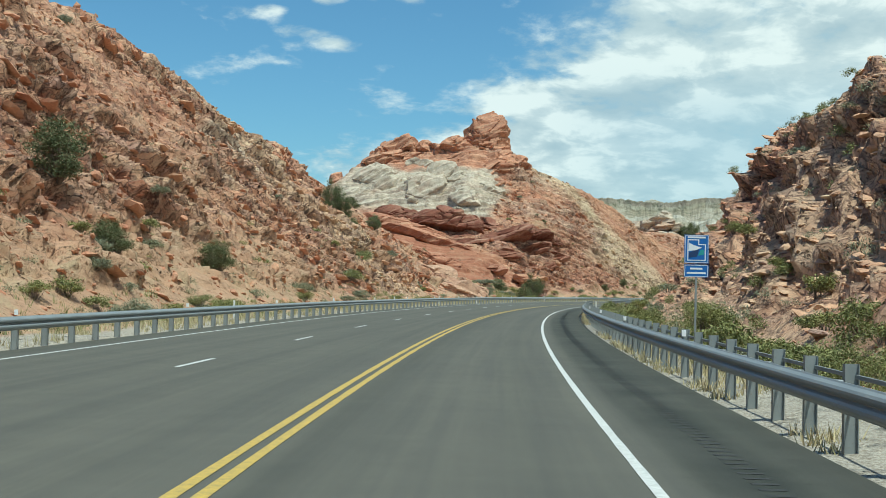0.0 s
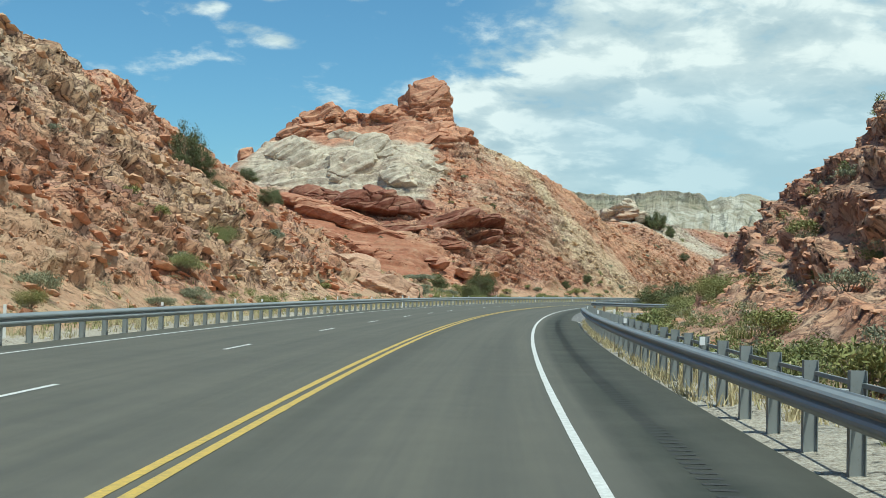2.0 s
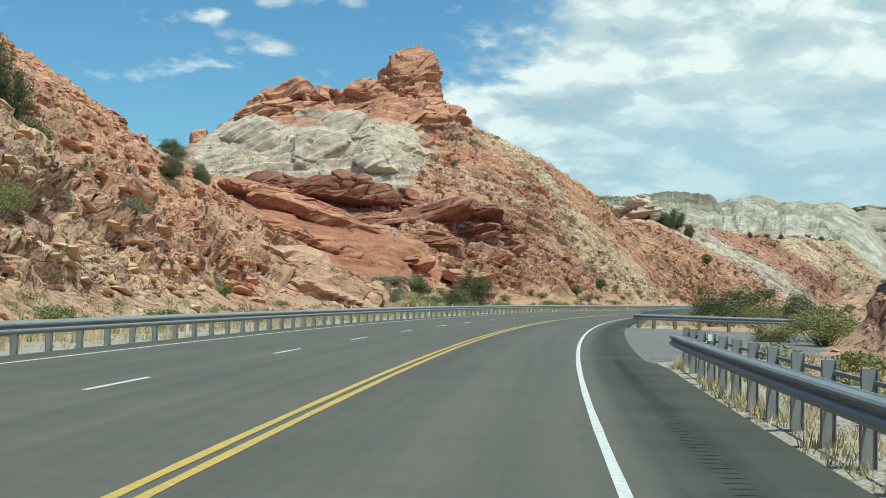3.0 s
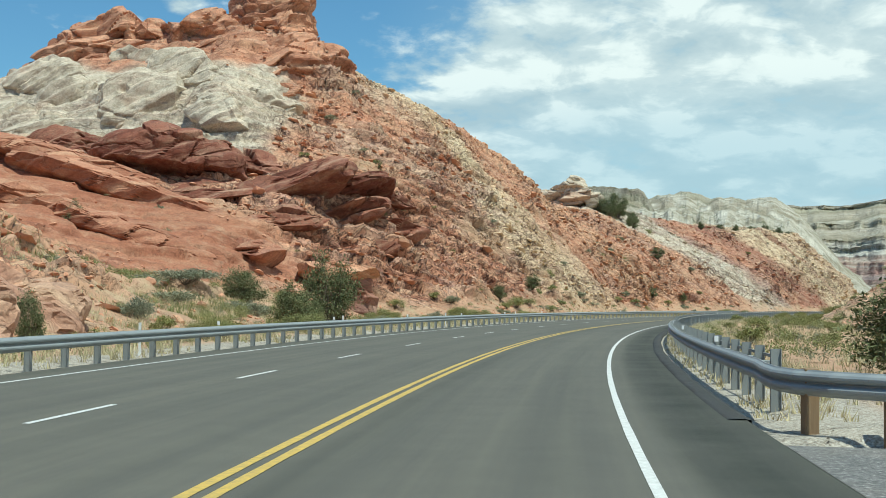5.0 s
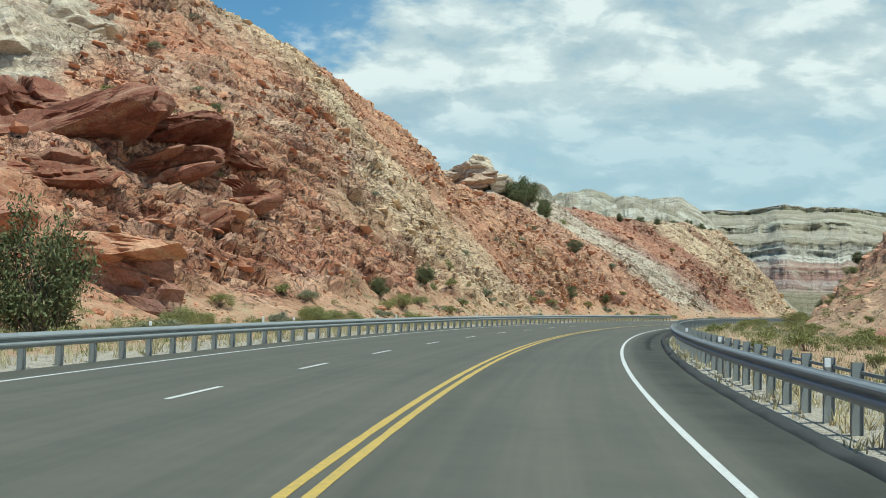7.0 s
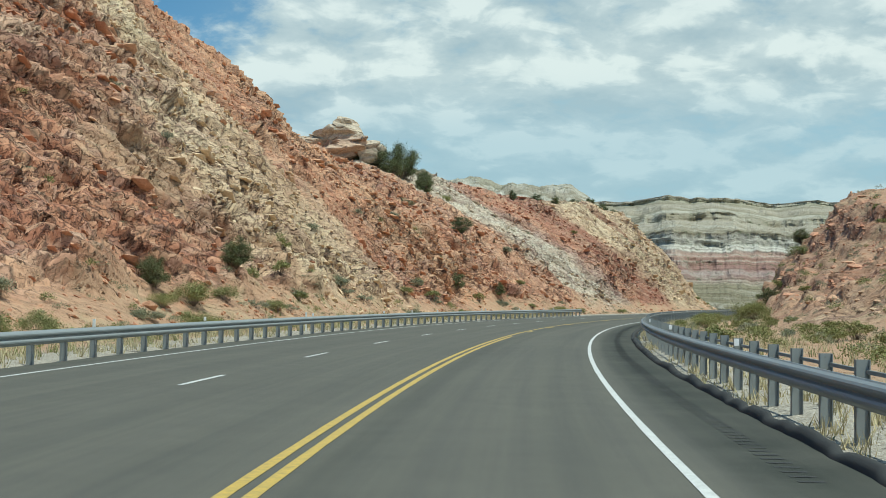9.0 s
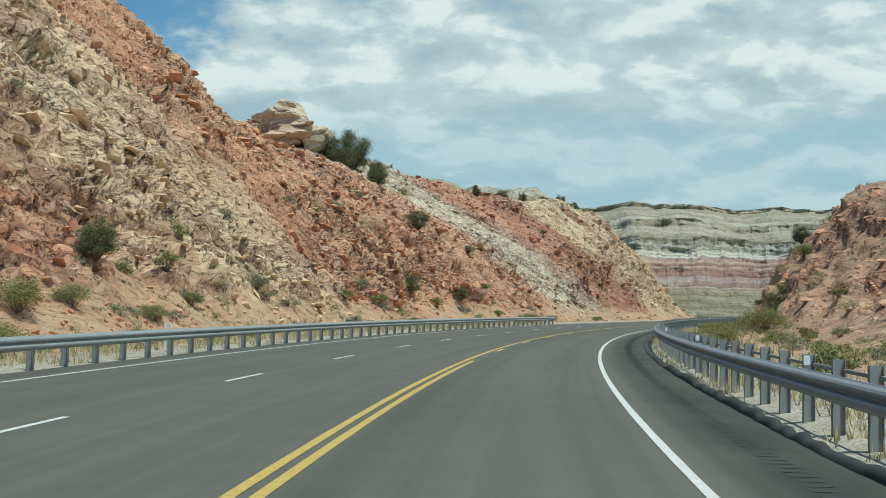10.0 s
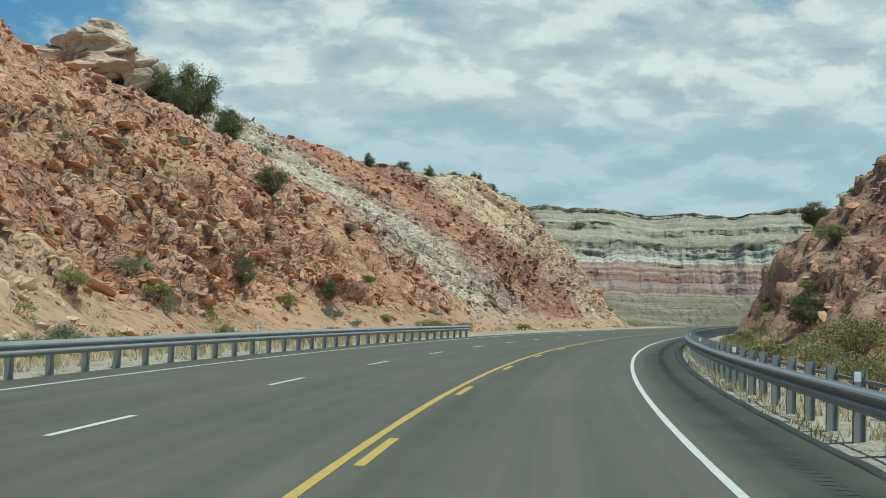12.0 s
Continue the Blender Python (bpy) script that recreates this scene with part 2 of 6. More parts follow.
# ---- materials ----
class Mat:
    """A small builder for node materials."""

    def __init__(self, name):
        self.mat = bpy.data.materials.new(name)
        self.mat.use_nodes = True
        self.nt = self.mat.node_tree
        self.bsdf = self.nt.nodes["Principled BSDF"]
        self.pos = self.node("ShaderNodeNewGeometry").outputs["Position"]

    def node(self, kind, **props):
        nd = self.nt.nodes.new(kind)
        for k, v in props.items():
            nd.inputs[k].default_value = v
        return nd

    def link(self, a, b):
        self.nt.links.new(a, b)

    def noise(self, scale, detail=6.0, rough=0.6, vec=None, stretch=None):
        nd = self.node("ShaderNodeTexNoise", Scale=scale, Detail=detail, Roughness=rough)
        vec = vec or self.pos
        if stretch:
            mp = self.node("ShaderNodeMapping", Scale=stretch)
            self.link(vec, mp.inputs["Vector"])
            vec = mp.outputs[0]
        self.link(vec, nd.inputs["Vector"])
        return nd.outputs["Fac"]

    def attr(self, name):
        nd = self.nt.nodes.new("ShaderNodeAttribute")
        nd.attribute_name = name
        return nd.outputs["Fac"]

    def calc(self, op, a, b=0.0, clamp=False):
        nd = self.nt.nodes.new("ShaderNodeMath")
        nd.operation, nd.use_clamp = op, clamp
        for i, v in enumerate((a, b)):
            if isinstance(v, (int, float)):
                nd.inputs[i].default_value = v
            else:
                self.link(v, nd.inputs[i])
        return nd.outputs[0]

    def ramp(self, fac, stops, mode="LINEAR"):
        nd = self.nt.nodes.new("ShaderNodeValToRGB")
        nd.color_ramp.interpolation = mode
        el = nd.color_ramp.elements
        while len(el) < len(stops):
            el.new(0.5)
        for e, (p, c) in zip(el, stops):
            e.position = p
            e.color = (*c, 1) if len(c) == 3 else c
        self.link(fac, nd.inputs[0])
        return nd.outputs[0]

    def range(self, fac, a, b, c=0.0, d=1.0):
        nd = self.nt.nodes.new("ShaderNodeMapRange")
        for i, v in zip((1, 2, 3, 4), (a, b, c, d)):
            nd.inputs[i].default_value = v
        self.link(fac, nd.inputs[0])
        return nd.outputs[0]

    def mix(self, fac, a, b, mode="MIX"):
        nd = self.nt.nodes.new("ShaderNodeMix")
        nd.data_type, nd.blend_type = "RGBA", mode
        for key, v in (("Factor", fac), ("A", a), ("B", b)):
            sock = [i for i in nd.inputs if i.name == key and (i.type == "RGBA" or key == "Factor")][0]
            if isinstance(v, tuple):
                sock.default_value = (*v, 1)
            elif isinstance(v, (int, float)):
                sock.default_value = v
            else:
                self.link(v, sock)
        return [o for o in nd.outputs if o.type == "RGBA"][0]

    def bump(self, height, strength=0.5, distance=0.05, normal=None):
        nd = self.node("ShaderNodeBump", Strength=strength, Distance=distance)
        self.link(height, nd.inputs["Height"])
        if normal is not None:
            self.link(normal, nd.inputs["Normal"])
        return nd.outputs[0]

    def done(self, color=None, rough=0.85, normal=None, metal=0.0, spec=None):
        if isinstance(color, tuple):
            self.bsdf.inputs["Base Color"].default_value = (*color, 1)
        elif color is not None:
            self.link(color, self.bsdf.inputs["Base Color"])
        if isinstance(rough, (int, float)):
            self.bsdf.inputs["Roughness"].default_value = rough
        else:
            self.link(rough, self.bsdf.inputs["Roughness"])
        self.bsdf.inputs["Metallic"].default_value = metal
        if spec is not None:
            self.bsdf.inputs["Specular IOR Level"].default_value = spec
        if normal is not None:
            self.link(normal, self.bsdf.inputs["Normal"])
        return self.mat


RED, DEEP, ORANGE = (0.59, 0.286, 0.176), (0.36, 0.152, 0.102), (0.645, 0.375, 0.222)
TAN, CREAM, WHITE, MAUVE = (0.675, 0.515, 0.345), (0.74, 0.62, 0.42), (0.66, 0.615, 0.50), (0.45, 0.30, 0.25)

ROSE, RUST = (0.625, 0.355, 0.228), (0.495, 0.238, 0.148)

# colour of the beds in the order the cutting meets them (bed / 500)
BED_STOPS = [(0.0, RUST), (0.09, RUST), (0.12, ROSE), (0.16, RED), (0.21, TAN), (0.24, RED), (0.36, RED), (0.42, RED), (0.475, RED), (0.505, RED), (0.52, TAN),
             (0.53, CREAM), (0.558, CREAM), (0.572, TAN), (0.585, RED), (0.63, ORANGE), (0.66, RED), (0.69, ROSE), (0.715, ROSE), (0.725, WHITE), (0.758, WHITE), (0.766, MAUVE),
             (0.775, RED), (0.79, DEEP), (0.81, DEEP), (0.818, TAN), (0.83, CREAM), (0.842, CREAM), (0.846, DEEP), (0.852, CREAM), (0.93, TAN), (1.0, CREAM)]


def rock_material(name, loose=False):
    """Layered sandstone: colour by bed, thin slabs along the bedding with their own tones, joints with shade coloured
    in, pale beds, sand, and a dark tone for patina and overhang shade.
    """
    m = Mat(name)
    n_big, n_mid, n_fine = m.noise(0.09, 5), m.noise(0.8, 7, 0.65), m.noise(6.0, 8, 0.7)
    nrm = None
    if loose:
        inf = m.nt.nodes.new("ShaderNodeNewGeometry").outputs["Random Per Island"]
        col = m.ramp(inf, [(0.0, DEEP), (0.07, RED), (0.25, ORANGE), (0.42, ROSE), (0.62, TAN), (0.76, RED), (0.88, ORANGE), (1.0, CREAM)])
        bedcol = m.ramp(m.calc("MULTIPLY", m.attr("bed"), 0.002), BED_STOPS)
        col = m.mix(0.28, bedcol, col)
    else:
        wob = m.calc("ADD", m.attr("bed"), m.calc("MULTIPLY", m.calc("SUBTRACT", m.noise(0.2, 7, 0.7), 0.5), m.range(m.attr("bed"), 335.0, 375.0, 26.0, 9.0)))
        col = m.ramp(m.calc("MULTIPLY", wob, 0.002), BED_STOPS)
        col = m.mix(m.calc("MULTIPLY", m.range(n_big, 0.35, 0.65, 0.0, 0.35), m.range(m.attr("bed"), 325.0, 350.0, 1.0, 0.0)), col, ORANGE)
        # older, browner faces in patches a few metres wide
        col = m.mix(m.range(m.noise(0.17, 6, 0.62), 0.50, 0.38, 0.0, 0.45), col, m.mix(1.0, col, (0.72, 0.62, 0.58), "MULTIPLY"))
        col = m.mix(m.attr("pale"), col, m.mix(m.range(m.noise(0.3, 6, 0.65), 0.56, 0.70, 0.0, 0.5), m.mix(m.range(n_mid, 0.35, 0.66), (0.44, 0.385, 0.29), (0.70, 0.64, 0.52)), (0.50, 0.33, 0.23)))
        # thin lamination across the bedding
        lam = m.nt.nodes.new("ShaderNodeTexNoise")
        lam.noise_dimensions = "1D"
        lam.inputs["Scale"].default_value, lam.inputs["Detail"].default_value = 1.5, 6.0
        m.link(m.calc("ADD", m.attr("q"), m.calc("MULTIPLY", n_mid, 0.5)), lam.inputs["W"])
        lam = lam.outputs["Fac"]
        col = m.mix(m.range(lam, 0.52, 0.66, 0.0, 0.7), col, m.mix(0.42, col, TAN))
        col = m.mix(m.range(lam, 0.47, 0.36, 0.0, 0.5), col, m.mix(1.0, col, (0.62, 0.52, 0.50), "MULTIPLY"))
        # slabs at two sizes, long along the bedding
        xyz = m.nt.nodes.new("ShaderNodeCombineXYZ")
        shake = m.calc("MULTIPLY", m.noise(0.9, 4, 0.6), 1.2)
        for i, key in enumerate(("u", "q", "w")):
            m.link(m.calc("ADD", m.attr(key), shake) if key != "u" else m.attr(key), xyz.inputs[i])
        broken = m.attr("broken")
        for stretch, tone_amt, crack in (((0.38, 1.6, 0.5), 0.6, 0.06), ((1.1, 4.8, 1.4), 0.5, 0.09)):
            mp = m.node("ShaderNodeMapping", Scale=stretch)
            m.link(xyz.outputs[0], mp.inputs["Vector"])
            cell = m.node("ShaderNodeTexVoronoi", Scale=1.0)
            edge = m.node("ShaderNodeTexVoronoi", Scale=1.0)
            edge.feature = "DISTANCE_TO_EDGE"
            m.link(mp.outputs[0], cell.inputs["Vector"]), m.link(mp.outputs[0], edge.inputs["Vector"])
            rgb = m.nt.nodes.new("ShaderNodeSeparateColor")
            m.link(cell.outputs["Color"], rgb.inputs[0])
            light = m.calc("MULTIPLY", m.range(rgb.outputs[0], 0.55, 1.0, 0.0, tone_amt), broken)
            dark = m.calc("MULTIPLY", m.range(rgb.outputs[0], 0.40, 0.0, 0.0, tone_amt), broken)
            col = m.mix(light, col, m.mix(0.5, col, TAN))
            col = m.mix(dark, col, m.mix(1.0, col, (0.58, 0.50, 0.50), "MULTIPLY"))
            col = m.mix(m.calc("MULTIPLY", m.range(rgb.outputs[1], 0.80, 0.9, 0.0, 0.35), broken), col, MAUVE)
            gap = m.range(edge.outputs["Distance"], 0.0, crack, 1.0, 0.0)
            # near-black lines put crevice shade into the colour between slabs
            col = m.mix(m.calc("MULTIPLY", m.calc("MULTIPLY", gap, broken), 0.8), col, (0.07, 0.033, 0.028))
            nrm = m.bump(m.calc("MULTIPLY", m.calc("ADD", m.range(edge.outputs["Distance"], 0.0, crack * 1.6), rgb.outputs[2]), broken), 0.7, 0.20 / stretch[1], nrm)
        # a low tone darkens rock: dark patina, and overhang shade put into the colour
        tone = m.attr("tone")
        col = m.mix(m.range(tone, 0.45, -0.05, 0.0, 0.95), col, m.mix(1.0, col, (0.56, 0.46, 0.44), "MULTIPLY"))
        col = m.mix(m.range(tone, 0.55, 0.90, 0.0, 0.5), col, m.mix(0.25, col, TAN))
        nrm = m.bump(lam, 0.6, 0.15, nrm)
    col = m.mix(m.range(n_mid, 0.52, 0.72, 0.0, 0.6), col, m.mix(0.45, col, TAN))
    col = m.mix(m.range(n_mid, 0.42, 0.28, 0.0, 0.40), col, m.mix(0.6, col, (0.13, 0.065, 0.05)))
    col = m.mix(m.range(n_fine, 0.35, 0.70, 0.0, 1.0), m.mix(1.0, col, (0.80, 0.78, 0.78), "MULTIPLY"), m.mix(1.0, col, (1.16, 1.15, 1.14), "MULTIPLY"))
    if not loose:
        soil = m.mix(m.noise(1.6, 6), (0.42, 0.238, 0.142), (0.53, 0.365, 0.24))
        soil = m.mix(m.range(m.noise(0.5, 5), 0.50, 0.66, 0.0, 0.6), soil, (0.42, 0.36, 0.22))
        soil = m.mix(m.range(m.noise(14.0, 3, 0.6), 0.55, 0.68, 0.0, 0.6), soil, (0.30, 0.17, 0.12))
        stones = m.mix(m.range(m.noise(22.0, 4, 0.7), 0.38, 0.62), (0.26, 0.22, 0.17), (0.56, 0.52, 0.44))
        soil = m.mix(m.attr("gravel"), soil, stones)
        col = m.mix(m.attr("soil"), col, soil)
    b1 = m.bump(n_mid, 0.55, 0.16, nrm)
    b2 = m.bump(n_fine, 0.8, 0.06, b1)
    return m.done(col, m.range(n_fine, 0.3, 0.7, 0.8, 0.96), b2, spec=0.25)


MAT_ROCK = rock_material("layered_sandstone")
MAT_LOOSE = rock_material("loose_sandstone", loose=True)


def asphalt_material(name, base, streaks=True):
    m = Mat(name)
    grit, mid, big = m.noise(90.0, 3, 0.7), m.noise(1.2, 6, 0.6), m.noise(0.12, 5, 0.6)
    col = m.mix(grit, tuple(c * 0.72 for c in base), tuple(c * 1.30 for c in base))
    col = m.mix(m.range(mid, 0.35, 0.7, 0.0, 0.5), col, m.mix(1.0, col, (0.80, 0.81, 0.82), "MULTIPLY"))
    col = m.mix(m.range(big, 0.4, 0.65, 0.0, 0.6), col, m.mix(1.0, col, (1.16, 1.15, 1.12), "MULTIPLY"))
    if streaks:
        # tyre tracks: slightly darker, smoother paths along each lane
        lane = m.attr("track")
        flow = m.nt.nodes.new("ShaderNodeCombineXYZ")
        m.link(m.attr("along"), flow.inputs[0]), m.link(m.attr("across"), flow.inputs[1])
        drag = m.noise(1.0, 6, 0.65, flow.outputs[0], (0.035, 2.6, 1.0))
        col = m.mix(m.range(drag, 0.38, 0.66, 0.0, 1.0), m.mix(1.0, col, (0.93, 0.93, 0.93), "MULTIPLY"), m.mix(1.0, col, (1.12, 1.11, 1.06), "MULTIPLY"))
        col = m.mix(m.calc("MULTIPLY", lane, 0.35), col, m.mix(1.0, col, (0.74, 0.76, 0.78), "MULTIPLY"))
        spots = m.noise(4.0, 3, 0.5)
        col = m.mix(m.range(spots, 0.70, 0.78, 0.0, 0.35), col, tuple(c * 0.55 for c in base))
        worn = m.calc("MULTIPLY", m.attr("oil"), m.range(m.noise(0.5, 5), 0.2, 0.6, 0.45, 1.0))
        col = m.mix(m.calc("MULTIPLY", worn, 0.95), col, m.mix(1.0, col, (0.28, 0.325, 0.32), "MULTIPLY"))
    nrm = m.bump(grit, 0.5, 0.006)
    return m.done(col, 0.88, nrm, spec=0.3)


MAT_ROAD = asphalt_material("asphalt", (0.117, 0.1135, 0.0965))
def chip_seal():
    m = Mat("old_chip_seal")
    g, c, b = m.noise(16.0, 4, 0.8), m.noise(5.0, 6, 0.7), m.noise(0.5, 6, 0.6)
    col = m.mix(m.range(g, 0.36, 0.60), (0.085, 0.085, 0.085), (0.30, 0.295, 0.28))
    col = m.mix(m.range(c, 0.40, 0.60, 0.0, 0.6), col, (0.11, 0.11, 0.11))
    col = m.mix(m.range(g, 0.60, 0.66, 0.0, 0.8), col, (0.55, 0.54, 0.51))
    col = m.mix(m.range(b, 0.45, 0.65, 0.0, 0.35), col, (0.28, 0.25, 0.21))
    return m.done(col, 0.95, m.bump(g, 0.9, 0.03, m.bump(c, 0.6, 0.05)), spec=0.2)


MAT_APRON = chip_seal()


def paint_material(name, color, dirt):
    m = Mat(name)
    wear = m.noise(9.0, 8, 0.7)
    col = m.mix(m.range(wear, 0.30, 0.62), dirt, color)
    col = m.mix(m.range(m.noise(40.0, 4), 0.35, 0.6, 0.0, 0.35), col, dirt)
    return m.done(col, 0.7, m.bump(m.noise(60, 3), 0.3, 0.004))


MAT_WHITE_PAINT = paint_material("white_road_paint", (0.74, 0.74, 0.71), (0.46, 0.46, 0.43))
MAT_YELLOW_PAINT = paint_material("yellow_road_paint", (0.68, 0.46, 0.085), (0.36, 0.27, 0.10))


def steel_material(name, base, rough=0.5, metal=0.75):
    m = Mat(name)
    a, b = m.noise(2.5, 6, 0.6), m.noise(25.0, 5, 0.6)
    col = m.mix(a, tuple(c * 0.75 for c in base), tuple(c * 1.2 for c in base))
    col = m.mix(m.range(b, 0.60, 0.75, 0.0, 0.45), col, (0.20, 0.16, 0.12))
    return m.done(col, m.range(a, 0.3, 0.7, rough - 0.1, rough + 0.15), m.bump(b, 0.15, 0.01), metal=metal)


MAT_STEEL = steel_material("galvanised_steel", (0.33, 0.355, 0.36), 0.55, 0.35)
MAT_POST = steel_material("weathered_steel_post", (0.30, 0.32, 0.315), 0.6, 0.3)


def wood_material():
    m = Mat("weathered_timber")
    g = m.noise(14.0, 6, 0.6, stretch=(1, 1, 0.08))
    col = m.mix(g, (0.16, 0.10, 0.055), (0.36, 0.25, 0.14))
    return m.done(col, 0.85, m.bump(g, 0.5, 0.01))


MAT_TIMBER = wood_material()


def plain_material(name, color, rough=0.6, vary=0.25, metal=0.0):
    m = Mat(name)
    n = m.noise(12.0, 5)
    col = m.mix(n, tuple(c * (1 - vary) for c in color), tuple(min(1, c * (1 + vary)) for c in color))
    return m.done(col, rough, metal=metal)


def leaf_material(name, dark, light, dry):
    m = Mat(name)
    isl = m.nt.nodes.new("ShaderNodeNewGeometry").outputs["Random Per Island"]
    obj = m.nt.nodes.new("ShaderNodeObjectInfo").outputs["Random"]
    col = m.ramp(isl, [(0.0, dark), (0.6, light), (0.86, light), (0.95, dry), (1.0, dry)])
    col = m.mix(m.calc("MULTIPLY", obj, 0.35), col, m.mix(1.0, col, (1.25, 1.05, 0.75), "MULTIPLY"))
    return m.done(col, 0.75, spec=0.2)


MAT_GREEN = leaf_material("green_brush_leaves", (0.11, 0.13, 0.05), (0.26, 0.275, 0.11), (0.42, 0.38, 0.21))
MAT_OLIVE = leaf_material("juniper_leaves", (0.07, 0.09, 0.045), (0.15, 0.175, 0.085), (0.25, 0.22, 0.13))
MAT_SAGE = leaf_material("sagebrush_leaves", (0.15, 0.17, 0.12), (0.27, 0.29, 0.20), (0.36, 0.33, 0.22))
MAT_STRAW = leaf_material("dry_grass_blades", (0.38, 0.33, 0.20), (0.54, 0.48, 0.31), (0.42, 0.40, 0.22))
MAT_BARK = plain_material("grey_brush_wood", (0.17, 0.13, 0.10), 0.9)

# ---- the ground: profiles of the cutting on each side of the road ----
# s along the road, toe distance, a middle distance and height, crest distance and height, back distance and height, height beyond
LEFT_NEAR = [(-114, 14, 22, 7, 34, 22, 60, 26, 28), (30, 14, 22, 7, 32.5, 22.5, 60, 27, 28), (68, 14, 22, 7.2, 31.7, 20.5, 60, 25, 26),
             (89, 14, 22, 7.3, 30.6, 17, 60, 22, 26), (105, 14, 22, 7, 33.5, 17.3, 60, 22, 26), (113, 14, 22, 6.6, 37, 19.5, 62, 23, 26),
             (130, 14, 25, 6.5, 47, 20.5, 70, 25, 28), (150, 14, 30, 8.3, 58, 25.5, 80, 30, 32), (167, 15, 37, 9.5, 67, 30, 90, 34, 35)]
LEFT_MID = [(176, 16, 38, 7, 70, 22, 90, 27, 28), (186, 17, 40, 5.5, 72, 14, 90, 16, 16), (200, 21, 33, 7, 60, 13, 85, 15, 16),
            (215, 21, 33, 9.5, 56, 15.5, 85, 18, 17), (226, 17, 31, 13.5, 52, 18.5, 80, 22, 17), (231, 15.5, 33, 15, 50, 25, 82, 27, 18),
            (238, 15.5, 33, 16.8, 52, 31, 82, 31.5, 18), (244, 15, 30, 16, 49, 36.5, 82, 35, 18), (252, 14.5, 26, 13.5, 44, 32.5, 70, 34, 20)]
LEFT_FAR = [(266, 14.5, 26, 14.8, 38, 28, 60, 31, 24), (285, 15, 24, 10.5, 35, 24, 60, 28, 22), (298, 15.5, 24, 9.5, 32, 17.5, 60, 20, 20),
            (312, 15.5, 24, 9.3, 38, 18.4, 60, 21, 22), (345, 14, 26, 10.5, 45, 20.4, 60, 20.6, 21), (360, 15, 26, 10, 42, 20.8, 60, 22, 22),
            (380, 13.5, 22, 9.5, 34, 18, 60, 22, 23), (410, 12, 18, 7.5, 29, 19.5, 55, 22, 22), (445, 14.5, 22.5, 9.8, 33, 20.5, 60, 22, 22),
            (475, 18, 28, 9, 40, 17, 70, 18, 18), (500, 28, 40, 7, 55, 11, 80, 12, 12), (560, 40, 60, 5, 90, 8, 110, 9, 9)]
RIGHT = [(-114, 10, 13, 4.5, 18, 11.5, 32, 18, 20), (5, 9.5, 13.5, 2.8, 18, 11, 32, 18, 20), (18, 8.3, 12.5, 2.6, 17, 10.3, 30, 16.5, 19),
         (40, 7.8, 13, 3.2, 18, 11.3, 30, 17, 19), (52, 8, 14, 3.4, 19.4, 12.4, 30, 16, 18), (64, 8.5, 14.5, 3.4, 20, 10.3, 32, 13, 15),
         (76, 11, 15, 3.2, 20, 9.2, 32, 11, 12), (90, 12.5, 15, 3.5, 19.5, 9.2, 32, 10, 11), (99, 13.5, 18, 3, 24, 7, 36, 8, 9),
         (112, 16, 22, 1.5, 30, 4.5, 42, 6, 7)]
RIGHT_FAR = [(112, 16, 22, 1.5, 30, 4.5, 42, 6, 7), (135, 16, 22, 1.2, 34, 4, 50, 5, 6), (190, 18, 26, 0.8, 45, 3, 60, 5, 6),
             (235, 15, 20, 1.0, 36, 6, 60, 8, 8), (258, 13, 18, 2.3, 32, 8, 60, 10, 10), (282, 13, 20, 4.2, 34, 10, 60, 12, 12),
             (304, 11.5, 16, 3.2, 30, 12, 60, 15, 15), (322, 10.5, 16, 5.6, 22, 12.6, 50, 17, 18), (345, 8.5, 12, 6, 20, 15.4, 50, 21, 21),
             (366, 8.2, 11.5, 6.4, 20, 15.4, 50, 21, 21), (400, 9, 13, 7, 22, 13, 50, 18, 18), (450, 13, 18, 4, 32, 7, 60, 8, 8)]
WEST_TABLE = LEFT_NEAR + LEFT_MID + LEFT_FAR


def profile(table, s, d):
    """Height of a cutting at s, d: nothing before the toe, then up to the middle, the crest, the back and beyond."""
    t = np.array(table, dtype=float)
    toe, d1, z1, d2, z2, d3, z3, z4 = (np.interp(s, t[:, 0], t[:, i]) for i in range(1, 9))
    a = np.clip((d - toe) / (d1 - toe), 0, 1)
    b, c, e = np.clip((d - d1) / (d2 - d1), 0, 1), np.clip((d - d2) / (d3 - d2), 0, 1), np.clip((d - d3) / 11, 0, 1)
    z = z1 * (0.55 * a + 0.45 * a * a) + (z2 - z1) * b + (z3 - z2) * c + (z4 - z3) * e
    return z, toe, (d - toe) / (d2 - toe)


